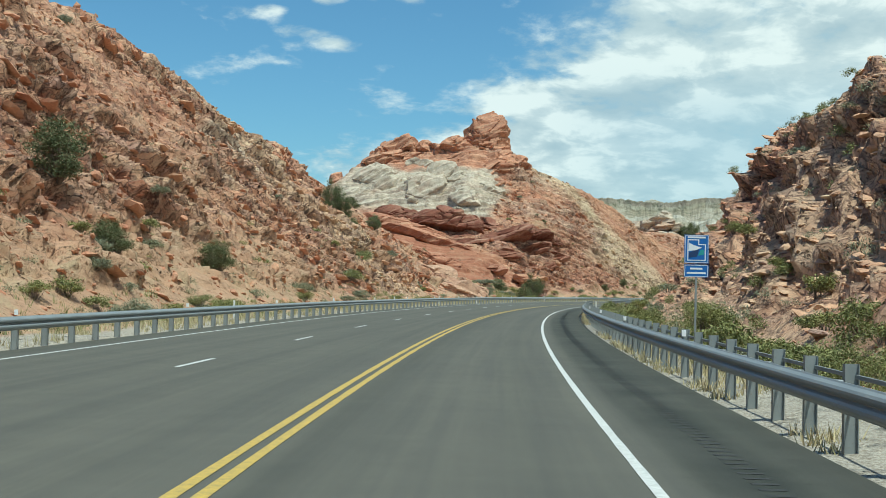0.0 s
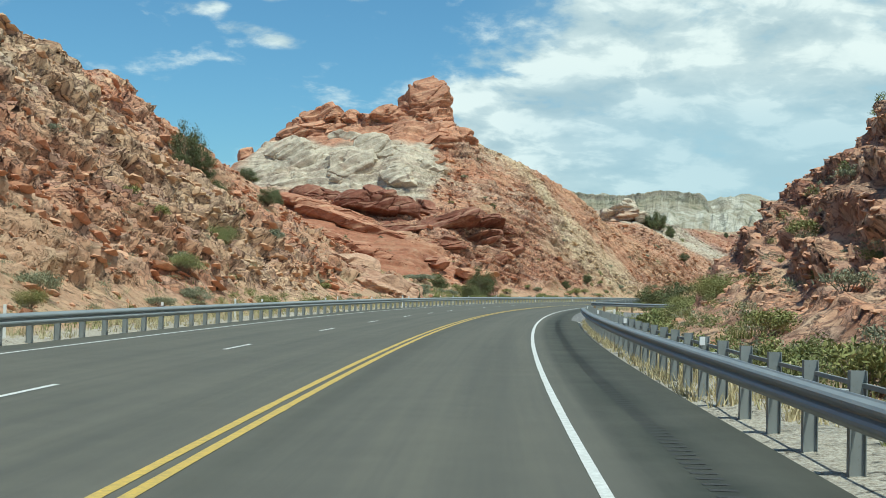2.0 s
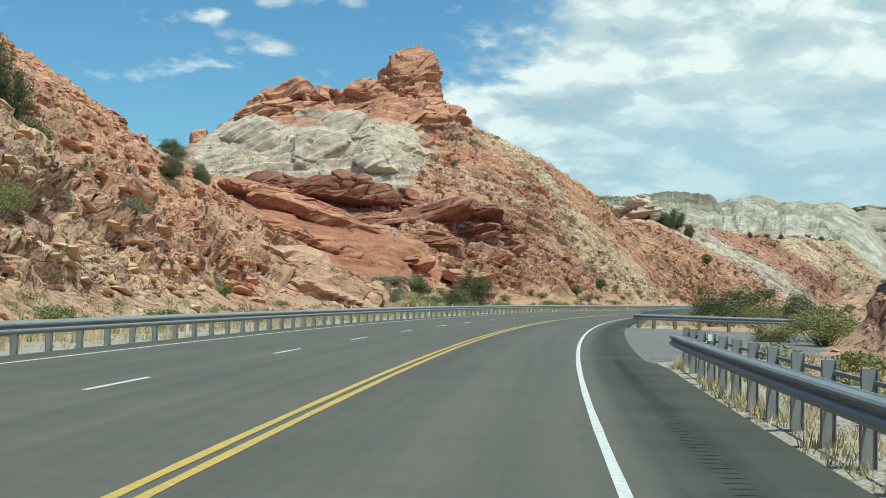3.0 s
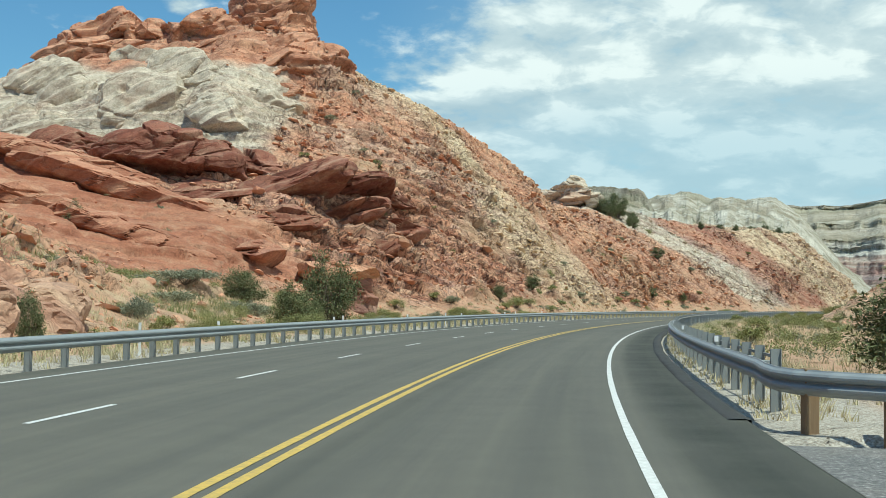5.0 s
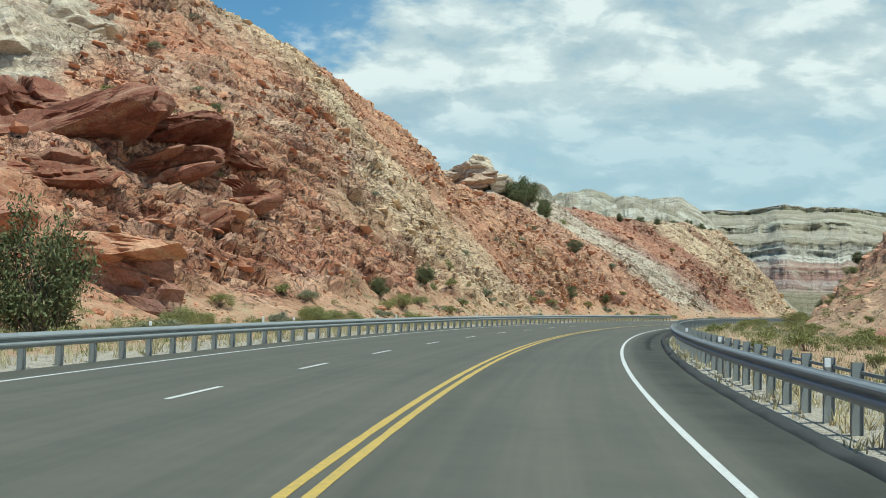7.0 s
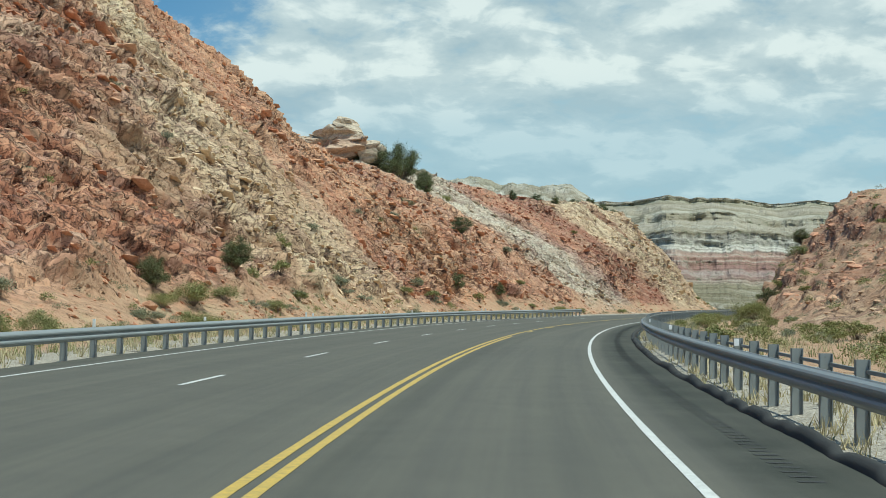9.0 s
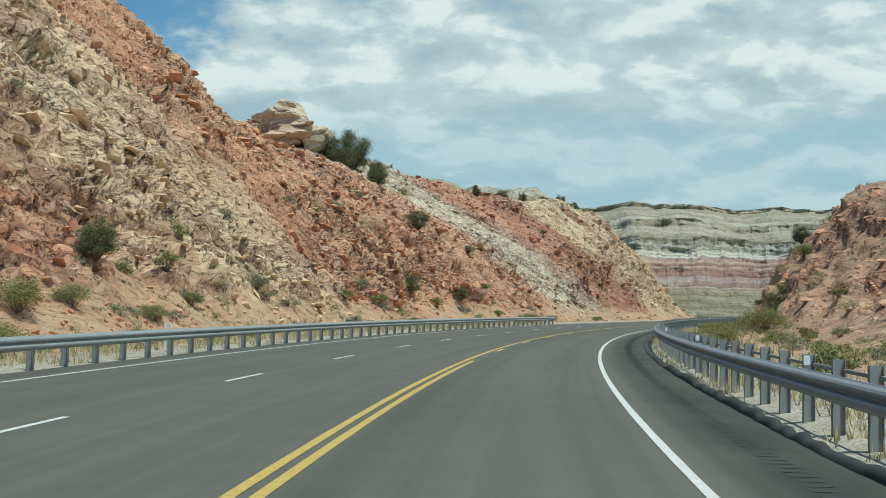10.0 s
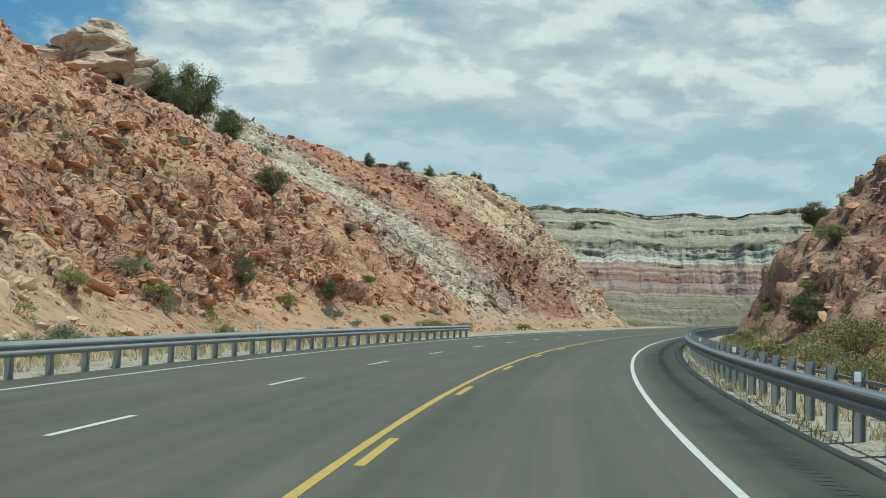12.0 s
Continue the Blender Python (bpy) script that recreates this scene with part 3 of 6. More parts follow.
def shaped(name, side, s0, s1, ds, dists, table, seed, label, amount=1.0):
    """One cutting: a fine grid over s and distance, pushed along its normal into beds, blocks and gullies."""
    s = np.arange(s0, s1 + ds / 2, ds)
    d = np.array(dists)
    S, D = np.meshgrid(s, d, indexing="ij")
    O = np.zeros_like(S)
    warp = fbm(S / 9, D / 9, O, 3, seed + 9)
    Z, toe, up = profile(table, S + 2.5 * warp, D + 1.3 * fbm(S / 6, D / 6, O + 3, 3, seed + 5))
    # the back and both ends run out into the plain
    fade = (1 - smooth(d[-1] - 32, d[-1], D)) * smooth(-60, -50, S) * (1 - smooth(495, 520, S))
    Z = (Z + 1.7) * fade - 1.7
    rockness = smooth(0.03, 0.16, up) * smooth(0.4, 2.2, Z)
    X, Y = on_road(S, side * D)
    P = np.stack([X, Y, Z], -1)
    N = np.cross(np.gradient(P, axis=0), np.gradient(P, axis=1)) * side
    N *= np.sign(N[..., 2:3] + 1e-9)
    N /= np.linalg.norm(N, axis=-1, keepdims=True) + 1e-9
    N[..., 2] *= 0.7
    west = side < 0
    bed = S + Z if west else np.maximum(0, 76 + 24 * np.sin(S / 19 + 0.8) - 0.9 * Z)
    if west:
        bed = bed - 95 * smooth(43, 47, D) * smooth(222, 228, S) * (1 - smooth(246, 254, S)) * smooth(19, 23, Z)
        bed = bed - 24 * smooth(9, 20, Z) * smooth(222, 230, S) * (1 - smooth(258, 268, S))
    soft = O
    if west:
        # bare rounded slickrock in front of the butte, and its pale face
        slick = smooth(178, 194, S) * (1 - smooth(207, 215, S - 0.1 * (D - 40))) * smooth(24, 32, D)
        face = smooth(222, 228, S) * (1 - smooth(240, 246, S)) * smooth(40, 46, D)
        soft = np.maximum(slick, 0.8 * face)
    # bedding dips gently away along the road; slabs are long along it
    tilt = 0.42 if west else -0.12
    bend = 1.5 * fbm(X / 14, Y / 14, Z / 14, 3, seed)
    q = 0.92 * Z + tilt * S + (0.36 * np.maximum(0, S - 268) if west else 0) + 0.12 * D + bend
    along = S - (tilt + (0.36 * smooth(262, 274, S) if west else 0)) * Z + 1.5 * warp
    jolt = fbm(X / 2.3, Y / 2.3, Z / 1.7, 3, seed + 25)
    v0, e0, f0 = cells(along / 7.0 + 0.2 * jolt, q / 3.4, D / 6.0, seed + 15)
    v1, e1, f1 = cells(along / 4.2 + 0.2 * jolt, q / 1.15 + 0.12 * jolt, D / 3.2, seed + 20)
    v2, e2, f2 = cells(along / 1.9 + 0.25 * jolt, q / 0.58 + 0.15 * jolt, D / 1.5, seed + 30)
    saw = (q / 1.7) % 1.0
    ledge = smooth(0.0, 0.75, saw) - smooth(0.75, 1.0, saw) - 0.45
    saw2 = (q / 0.62 + 0.7 * fbm(X / 4, Y / 4, Z / 4, 2, seed + 40)) % 1.0
    ledge2 = smooth(0.0, 0.7, saw2) - smooth(0.7, 1.0, saw2) - 0.45
    patch = smooth(-0.32, 0.20, fbm(X / 12, Y / 12, Z / 8, 3, seed + 11))
    if west:
        # jointed bedrock stands bare on the near hill's end and along the foot of the butte's flank
        bare = smooth(58, 72, S) * (1 - smooth(128, 140, S)) + smooth(224, 232, S) * (1 - smooth(258, 268, S)) * (1 - smooth(30, 40, D))
        # the dark red ledges under the butte, their upper edge falling along the road
        top = 16.5 - 0.45 * np.maximum(0, S - 236) + 1.5 * warp
        red = smooth(206, 214, S) * (1 - smooth(258, 268, S)) * smooth(0.6, 2.5, Z) * (1 - smooth(-1.0, 1.5, Z - top))
        patch = np.maximum(np.maximum(patch, 0.9 * np.clip(bare, 0, 1)), red)
    if not west:
        patch = 0.25 + 0.65 * patch
    steps = 1.2 * (v0 - 0.5) + 0.4 * f0 - 0.4 * (1 - smooth(0.0, 0.06, e0)) + 0.75 * (v1 - 0.5) + 0.15 * f1 - 0.25 * (1 - smooth(0.0, 0.09, e1)) + (0.5 + 0.8 * v0) * ledge
    chips = 0.30 * (v2 - 0.5) + 0.08 * f2 - 0.12 * (1 - smooth(0.0, 0.12, e2)) + (0.22 + 0.45 * v1) * ledge2
    rough = 1.0 * fbm(X / 14, Y / 14, Z / 14, 4, seed + 2) + 0.22 * fbm(X / 1.6, Y / 1.6, Z / 1.6, 3, seed + 3)
    push = rockness * (1 - soft) * ((0.32 + 0.68 * patch) * (1 - (0.5 * red if west else O)) * steps + (0.85 - 0.15 * patch) * chips + rough) * amount
    broken = np.clip(0.55 + 0.45 * patch, 0, 1) * (1 - 0.75 * soft)
    if west:
        push += red * (1 - soft) * rockness * (1.3 * (v0 - 0.35) + 0.35 * f0 - 0.5 * (1 - smooth(0.0, 0.05, e0)) + 0.3 * (v1 - 0.5) + 0.45 * ledge)
        roll = fbm(X / 15, Y / 15, Z / 6, 3, seed + 70)
        push += soft * (1.2 * roll + 0.6 * ledge + 0.25 * ledge2 + 0.9 * (v0 - 0.5) + 0.5 * f0 - 0.35 * (1 - smooth(0.0, 0.05, e0)))
    P2 = P + N * push[..., None]
    P2[..., 2] += (1 - rockness) * 0.10 * fbm(X / 2.2, Y / 2.2, Z, 3, seed + 4)
    if not west:
        P2[..., 2] -= 0.55 * smooth(84, 86, S) * (1 - smooth(119.2, 120, S)) * (1 - smooth(-0.3, 0.0, up))
    edge = smooth(d[0] + 1.2, d[0], D)
    P2[..., 2] = P2[..., 2] * (1 - edge) + edge * EDGE_Z
    pale = O
    if west:
        wob = 2.0 * fbm(X / 8, Y / 8, Z / 5, 4, seed + 50)
        pale = smooth(17.5, 18.5, Z + wob) * (1 - smooth(29.5, 31, Z + wob)) * smooth(221, 226, S) * (1 - smooth(239, 243, S + 1.2 * wob + 0.22 * (50 - D))) * smooth(41, 43.5, D + wob) * (1 - smooth(80, 86, D))
        streak = smooth(0.15, 0.35, fbm(X / 9, Y / 9, Z / 5, 4, seed + 51)) * smooth(40, 70, S) * (1 - smooth(92, 100, S)) * smooth(9, 11, Z) * (1 - smooth(15, 17, Z))
        dust = smooth(-0.25, 0.35, fbm(X / 6, Y / 6, Z / 4, 4, seed + 52)) * smooth(226, 234, S) * (1 - smooth(256, 266, S)) * smooth(-1.0, 3.0, Z - top) * (1 - smooth(42, 46, D))
        chute = np.exp(-((S - 36 - 0.9 * (D - 17) + wob) / 2.2) ** 2) * smooth(13, 15, D) * (1 - smooth(20, 23, D))
        pale = np.maximum(pale, np.maximum(np.maximum(0.7 * streak, 0.42 * dust), 0.55 * chute))
    soil = 1 - smooth(0.02, 0.16, up + 0.12 * fbm(X / 5, Y / 5, Z / 5, 3, seed + 60))
    if west:
        apron_soil = (1 - smooth(0.24, 0.46, up + 0.16 * fbm(X / 7, Y / 7, Z / 7, 3, seed + 62))) * (1 - smooth(55, 80, S))
        soil = np.maximum(soil, 0.85 * apron_soil)
        sand = smooth(156, 168, S) * (1 - smooth(196, 206, S)) * (1 - smooth(24, 31, D + 2.5 * fbm(X / 6, Y / 6, Z / 6, 3, seed + 63)))
        soil = np.maximum(soil, sand)
    soil = np.maximum(soil, 0.8 * smooth(0.12, 0.4, fbm(X / 9, Y / 9, Z / 9, 4, seed + 61)) * (1 - soft) * (1 - smooth(0.45, 0.75, up)))
    if not west:
        # the bank beyond the side road is mostly orange sandy soil
        soil = np.maximum(soil, 0.8 * smooth(-0.30, 0.15, fbm(X / 7, Y / 7, Z / 5, 4, seed + 64)) * smooth(112, 140, S))
    tone = np.clip(0.5 + 0.5 * (v2 - 0.5) + 0.7 * (v1 - 0.5), 0, 1) * (1 - soft) + 0.5 * soft
    if west:
        # slickrock is toned down to stand in for shade under its overhangs
        tone = tone - 0.50 * slick - 0.10 * red
    else:
        tone = tone - 0.06
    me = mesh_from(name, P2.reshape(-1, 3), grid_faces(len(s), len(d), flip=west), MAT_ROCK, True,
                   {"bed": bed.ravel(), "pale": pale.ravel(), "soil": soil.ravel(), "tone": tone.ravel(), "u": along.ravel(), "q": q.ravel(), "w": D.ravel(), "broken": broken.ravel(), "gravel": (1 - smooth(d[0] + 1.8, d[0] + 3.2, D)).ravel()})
    ob = tagged(new(name, me), label, "hillside", kind="structure")
    return {"ob": ob, "S": S, "D": D, "dip": tilt, "patch": patch, "P": P2, "N": N, "bed": bed, "rock": rockness * (1 - soft), "soil": soil, "up": up, "bare": red if west else O, "pale": pale, "s": s, "d": d}


EDGE_Z = -0.10
fine = np.concatenate([np.arange(8.75, 14, 0.5), np.arange(14, 46, 0.24), np.arange(46, 90, 0.6), np.arange(90, 150, 5)])
WEST = shaped("cutting_west", -1, -60, 330, 0.25, fine, WEST_TABLE, 3, "layered red sandstone road cutting with rubble, ledges and a pale butte")
coarse = np.concatenate([np.arange(8.75, 62, 0.36), np.arange(62, 150, 5)])
WEST_FAR = shaped("cutting_west_far", -1, 330, 520, 0.36, coarse, WEST_TABLE, 3, "banded red, white and cream sandstone road cutting", 0.9)
EAST = shaped("cutting_east", 1, -60, 112, 0.22, np.concatenate([np.arange(5.77, 32, 0.22), np.arange(32, 110, 3)]), RIGHT, 90, "steep slope of broken red sandstone blocks with brush", 0.85)
EAST_FAR = shaped("cutting_east_far", 1, 112, 520, 0.4, np.concatenate([np.arange(5.42, 40, 0.4), np.arange(40, 110, 3)]), RIGHT_FAR, 90, "orange sandstone bank with brush and rubble beyond a grassy wash", 0.6)


def ground_at(field, s, d):
    """Place on a cutting's surface nearest to s, d."""
    i, j = int(np.abs(field["s"] - s).argmin()), int(np.abs(field["d"] - d).argmin())
    return field["P"][i, j], i, j


def ground_sheet():
    r = np.concatenate([[0], np.geomspace(60, 4600, 40)])
    a = np.linspace(0, 2 * np.pi, 97)
    R, A = np.meshgrid(r, a, indexing="ij")
    X, Y = 30 + R * np.sin(A), 150 + R * np.cos(A)
    Z = -1.5 + 0 * R
    n = X.size
    me = mesh_from("ground", np.stack([X, Y, Z], -1).reshape(-1, 3), grid_faces(len(r), len(a), flip=True), MAT_ROCK, False,
                   {"bed": np.full(n, 200.0), "pale": np.zeros(n), "soil": np.ones(n), "tone": np.full(n, 0.5), "q": np.zeros(n), "u": np.zeros(n), "w": np.zeros(n), "broken": np.zeros(n)})
    tagged(new("ground", me), "sandy red desert ground reaching the horizon", "ground", kind="structure")


ground_sheet()


# ---- far mesas ----
def mesa_material():
    m = Mat("banded_mesa_rock")
    lev = m.attr("level")
    wob = m.calc("ADD", lev, m.calc("MULTIPLY", m.calc("SUBTRACT", m.noise(0.008, 7, 0.65), 0.5), 0.035))
    scrub, stone = (0.30, 0.262, 0.182), (0.47, 0.415, 0.325)
    col = m.ramp(wob, [(0.0, (0.26, 0.23, 0.15)), (0.10, (0.31, 0.27, 0.18)), (0.125, (0.38, 0.29, 0.23)), (0.15, (0.33, 0.21, 0.185)), (0.165, (0.45, 0.36, 0.32)), (0.18, (0.33, 0.20, 0.17)),
                       (0.23, (0.42, 0.27, 0.215)), (0.265, (0.45, 0.32, 0.26)), (0.275, (0.62, 0.58, 0.50)), (0.295, (0.64, 0.61, 0.53)), (0.31, (0.42, 0.40, 0.33)),
                       (0.345, (0.60, 0.56, 0.47)), (0.36, scrub), (0.50, stone), (0.55, scrub), (0.66, (0.58, 0.54, 0.44)), (0.69, scrub), (0.80, stone), (0.86, scrub), (0.94, (0.42, 0.39, 0.29)),
                       (0.955, (0.33, 0.29, 0.23)), (0.98, (0.30, 0.26, 0.20)), (1.0, (0.36, 0.33, 0.24))])
    thin = m.nt.nodes.new("ShaderNodeTexNoise")
    thin.noise_dimensions = "1D"
    thin.inputs["Scale"].default_value, thin.inputs["Detail"].default_value, thin.inputs["Roughness"].default_value = 62.0, 5.0, 0.7
    m.link(wob, thin.inputs["W"])
    col = m.mix(m.calc("MULTIPLY", m.range(thin.outputs["Fac"], 0.51, 0.40, 0.0, 0.75), m.range(wob, 0.36, 0.42, 1.0, 0.4)), col, m.mix(1.0, col, (0.60, 0.56, 0.54), "MULTIPLY"))
    col = m.mix(m.range(thin.outputs["Fac"], 0.55, 0.68, 0.0, 0.5), col, (0.56, 0.52, 0.43))
    # fluted cliff under the white ledge, with dark upright streaks
    flute = m.calc("MULTIPLY", m.range(m.noise(0.075, 6, 0.7, stretch=(1, 1, 0.06)), 0.56, 0.46), m.calc("MULTIPLY", m.range(wob, 0.295, 0.31), m.range(wob, 0.37, 0.355)))
    col = m.mix(m.calc("MULTIPLY", flute, 0.65), col, (0.20, 0.18, 0.155))
    patch = m.noise(0.02, 6, 0.7)
    col = m.mix(m.range(patch, 0.52, 0.64, 0.0, 0.55), col, (0.55, 0.51, 0.42))
    gap = m.noise(0.16, 6, 0.75, stretch=(1, 1, 1.1))
    col = m.mix(m.range(gap, 0.46, 0.36, 0.0, 0.45), col, m.mix(1.0, col, (0.5, 0.48, 0.46), "MULTIPLY"))
    col = m.mix(m.attr("white"), col, m.mix(m.range(m.noise(0.07, 8, 0.72), 0.40, 0.60), (0.33, 0.29, 0.21), (0.70, 0.66, 0.56)))
    bush = m.noise(0.17, 5, 0.8)
    col = m.mix(m.range(bush, 0.55, 0.62, 0.0, 0.7), col, (0.13, 0.145, 0.085))
    return m.done(col, 0.92, m.bump(m.noise(0.12, 8, 0.75), 0.9, 4.0), spec=0.1)


MAT_MESA = mesa_material()


def mesa(name, az0, az1, rows, seed, label, tapers=(2.0, 2.0), sway=0.05, low=0.6, white=0.0, lumps=0.0):
    """A mesa seen from the road: distance and height rows from foot to rim, over a fan of azimuths round (20, 130)."""
    az = np.linspace(az0, az1, int((az1 - az0) * 12))
    k = np.array(rows, dtype=float)
    u = np.linspace(0, len(rows) - 1, len(rows) * 6)
    rr, zz = np.interp(u, np.arange(len(rows)), k[:, 0]), np.interp(u, np.arange(len(rows)), k[:, 1])
    A, R = np.meshgrid(az, rr, indexing="ij")
    Z = np.tile(zz, (len(az), 1))
    O = R * 0
    lev = Z / zz.max()
    # spurs and gullies, then ledges that step in and out with height
    n = fbm(A * 0.45, O + 1, O, 3, seed) + 0.14 * fbm(A * 1.9, Z / 22, O, 4, seed + 1) + 0.12 * fbm(A * 0.8, Z / 4.5, O, 4, seed + 8) + 0.07 * fbm(A * 4.0, Z / 12, O, 3, seed + 9) + 0.10 * fbm(A * 3.2, Z / 30, O, 4, seed + 12)
    R2 = R * (1 + sway * n)
    end = smooth(0, tapers[0], A - az0) * smooth(0, tapers[1], az1 - A)
    Z2 = Z * (low + (1 - low) * end) * (1 + 0.055 * fbm(A * 0.33, R / 500, O, 4, seed + 2)) * (1 - 0.09 * lev ** 4 * np.exp(-((A - 30.6) / 1.3) ** 2)) + 3.0 * lev * (1 - lev) * 4 * fbm(A * 1.6, R / 60, O, 4, seed + 3) + 0.8 * fbm(A * 8, R / 20, O, 3, seed + 4) + lumps * lev * fbm(A * 0.8, R / 90, O, 3, seed + 6)
    X, Y = 20 + R2 * np.sin(np.radians(A)), 130 + R2 * np.cos(np.radians(A))
    me = mesh_from(name, np.stack([X, Y, Z2 - 2], -1).reshape(-1, 3), grid_faces(len(az), len(u), flip=False), MAT_MESA, False,
                   {"level": lev.ravel(), "white": white * smooth(-0.25, 0.15, fbm(A * 1.3, R / 45, O, 4, seed + 5)).ravel()})
    tagged(new(name, me), label, "mesa", kind="structure")


mesa("backdrop_mesa", 8, 80, [(480, -3), (700, 6), (860, 14), (920, 20), (940, 27), (955, 29), (970, 38), (985, 40), (1000, 46), (1010, 48), (1014, 53), (1022, 54), (1026, 60), (1120, 66), (1240, 80), (1300, 84), (1310, 93),
                               (1500, 108), (1700, 132), (1850, 148), (1855, 156), (2000, 160), (2300, 160)], 11, "far mesa with red and white banded cliffs under grey-green slopes", (12.0, 2.0))
mesa("backdrop_mesa_pale", -14, 13.4, [(380, 4), (420, 14), (460, 22), (500, 32), (540, 42), (565, 49), (578, 53.5), (580, 60), (720, 60)], 23, "pale mesa slope with a dark caprock rim", (0.7, 2.4), 0.015, 0.4, 0.35)
mesa("backdrop_slickrock", -4, 23.5, [(420, 8), (465, 24), (495, 31), (520, 35), (545, 44), (577, 48), (608, 55), (645, 60), (680, 64), (730, 67), (780, 68), (820, 56)], 37, "low hills of white slickrock dotted with scrub", (2.0, 7.0), 0.04, 0.03, 0.9, 5.0)

# ---- road ----
def strip(name, s0, s1, lats, z, mat, ds=1.5, attrs=None, bank=None):
    s = np.arange(s0, s1 + ds / 2, ds)
    S, L = np.meshgrid(s, np.array(lats, dtype=float), indexing="ij")
    L = L + 0.35 * (1 - smooth(77, 80, S)) * smooth(5.2, 5.4, L) * (bank or 0)
    X, Y = on_road(S, L)
    Z = np.broadcast_to(np.array(z, dtype=float), S.shape)
    extra = {k: f(S, L).ravel() for k, f in (attrs or {}).items()}
    return mesh_from(name, np.stack([X, Y, Z], -1).reshape(-1, 3), grid_faces(len(s), len(lats)), mat, False, extra)


def track(S, L):
    r = 0
    for c in (-6.6, -4.9, -2.8, -1.1, 0.95, 2.75):
        r = r + np.exp(-((L - c) / 0.38) ** 2)
    return np.clip(r, 0, 1)


def oil(S, L):
    return np.clip(smooth(3.9, 4.25, L) * (0.68 + 0.32 * np.exp(-((L - 4.75) / 0.3) ** 2)) + 0.35 * np.exp(-((L - 0.45) / 0.25) ** 2) + 0.4 * smooth(-7.9, -8.1, L), 0, 1)


LATS = [-8.9, -8.85] + list(np.arange(-8.4, 5.3, 0.2)) + [5.4, 5.45]
road_me = strip("road", -60, 560, LATS, [-0.35] + [0.0] * (len(LATS) - 2) + [-0.35], MAT_ROAD, 2.0, {"track": track, "oil": oil, "along": lambda S, L: S, "across": lambda S, L: L}, bank=1)
tagged(new("road", road_me), "three-lane grey asphalt highway curving between rock cuttings", "road", kind="structure")


def line_paint(name, s0, s1, lat, width, mat, label, ds=1.0, ragged=0.0, z=0.006):
    s = np.arange(s0, s1 + ds / 2, ds)
    w = width / 2 + ragged * vnoise(s / 0.7, s * 0, s * 0 + lat, 5)
    pts = []
    for side, ww in ((-1, w), (1, w)):
        x, y = on_road(s, lat + side * ww)
        pts.append(np.stack([x, y, np.full_like(x, z)], -1))
    verts = np.concatenate(pts)
    n = len(s)
    a = np.arange(n - 1)
    me = mesh_from(name, verts, np.stack([a, a + n, a + n + 1, a + 1], 1), mat)
    return tagged(new(name, me), label, "road marking", kind="structure")


line_paint("edge_line_east", -60, 560, 3.71, 0.108, MAT_WHITE_PAINT, "solid white edge line on asphalt", ragged=0.006)
line_paint("edge_line_west", -60, 560, -7.66, 0.11, MAT_WHITE_PAINT, "solid white edge line on asphalt", ragged=0.006)
line_paint("centre_line_west", -60, 560, -0.115, 0.12, MAT_YELLOW_PAINT, "solid yellow centre line", ragged=0.008)
line_paint("centre_line_east", -60, 233.7, 0.115, 0.12, MAT_YELLOW_PAINT, "solid yellow centre line with scored texture", ragged=0.008)
for i in range(8):
    s = 242.2 + 11.3 * i
    line_paint("centre_dash", s, s + 2.8, 0.115, 0.12, MAT_YELLOW_PAINT, "broken yellow centre line dash", 0.7)
# far ends of the lane dashes, by their count
DASH_N = [-4, 0, 3, 4, 5, 6, 7, 8, 10, 13, 15, 17, 19, 22, 24, 27, 35]
DASH_S = [-63.8, -10.4, 28.8, 43.0, 57.0, 69.2, 81.5, 92.0, 112.5, 141.4, 163.1, 181.9, 203.5, 236.5, 258.2, 290.3, 376.0]
for i in range(-3, 36):
    e = float(np.interp(i, DASH_N, DASH_S))
    line_paint("lane_dash", e - 3.0, e, -3.83, 0.11, MAT_WHITE_PAINT, "white lane dash", 0.75)


# milled strip on the shoulder: short shallow cuts, darker than the asphalt round them
def rumble_strip(s0, s1, lat):
    s = np.arange(s0, s1, 0.32)
    corner = [(-0.05, -0.12), (0.05, -0.12), (0.05, 0.12), (-0.05, 0.12)]
    V = np.zeros((len(s), 4, 3))
    for i, (a, b) in enumerate(corner):
        V[:, i, 0], V[:, i, 1] = on_road(s + a, lat + b + 0.02 * vnoise(s / 3, s * 0, s * 0, 9))
        V[:, i, 2] = 0.004
    me = mesh_from("rumble_strip", V.reshape(-1, 3), np.arange(len(s) * 4).reshape(-1, 4)[:, ::-1], MAT_LIP)
    tagged(new("rumble_strip", me), "milled rumble strip cut into the asphalt shoulder", "road marking", kind="stuff")


MAT_LIP = asphalt_material("broken_asphalt", (0.055, 0.056, 0.055), streaks=False)
rumble_strip(-58, 80, 4.72)
rumble_strip(190, 420, 4.72)


# ---- side road apron ----
def apron():
    s = np.linspace(80, 119.5, 72)
    lat0 = 5.40 + 0 * s
    verts, n = [], 14
    for a, b in zip(s, lat0):
        for j in range(n):
            t = j / (n - 1)
            x, y = on_road(a, b + t * 20)
            verts.append((float(x), float(y), 0.004 - 0.25 * t - 0.45 * float(1 - smooth(80.0, 82.2, a)) - 0.3 * float(smooth(118.4, 119.5, a))))
    me = mesh_from("side_road", verts, grid_faces(len(s), n), MAT_APRON)
    tagged(new("side_road", me), "worn grey chip-seal turnout beside the highway", "side road", kind="structure")


apron()

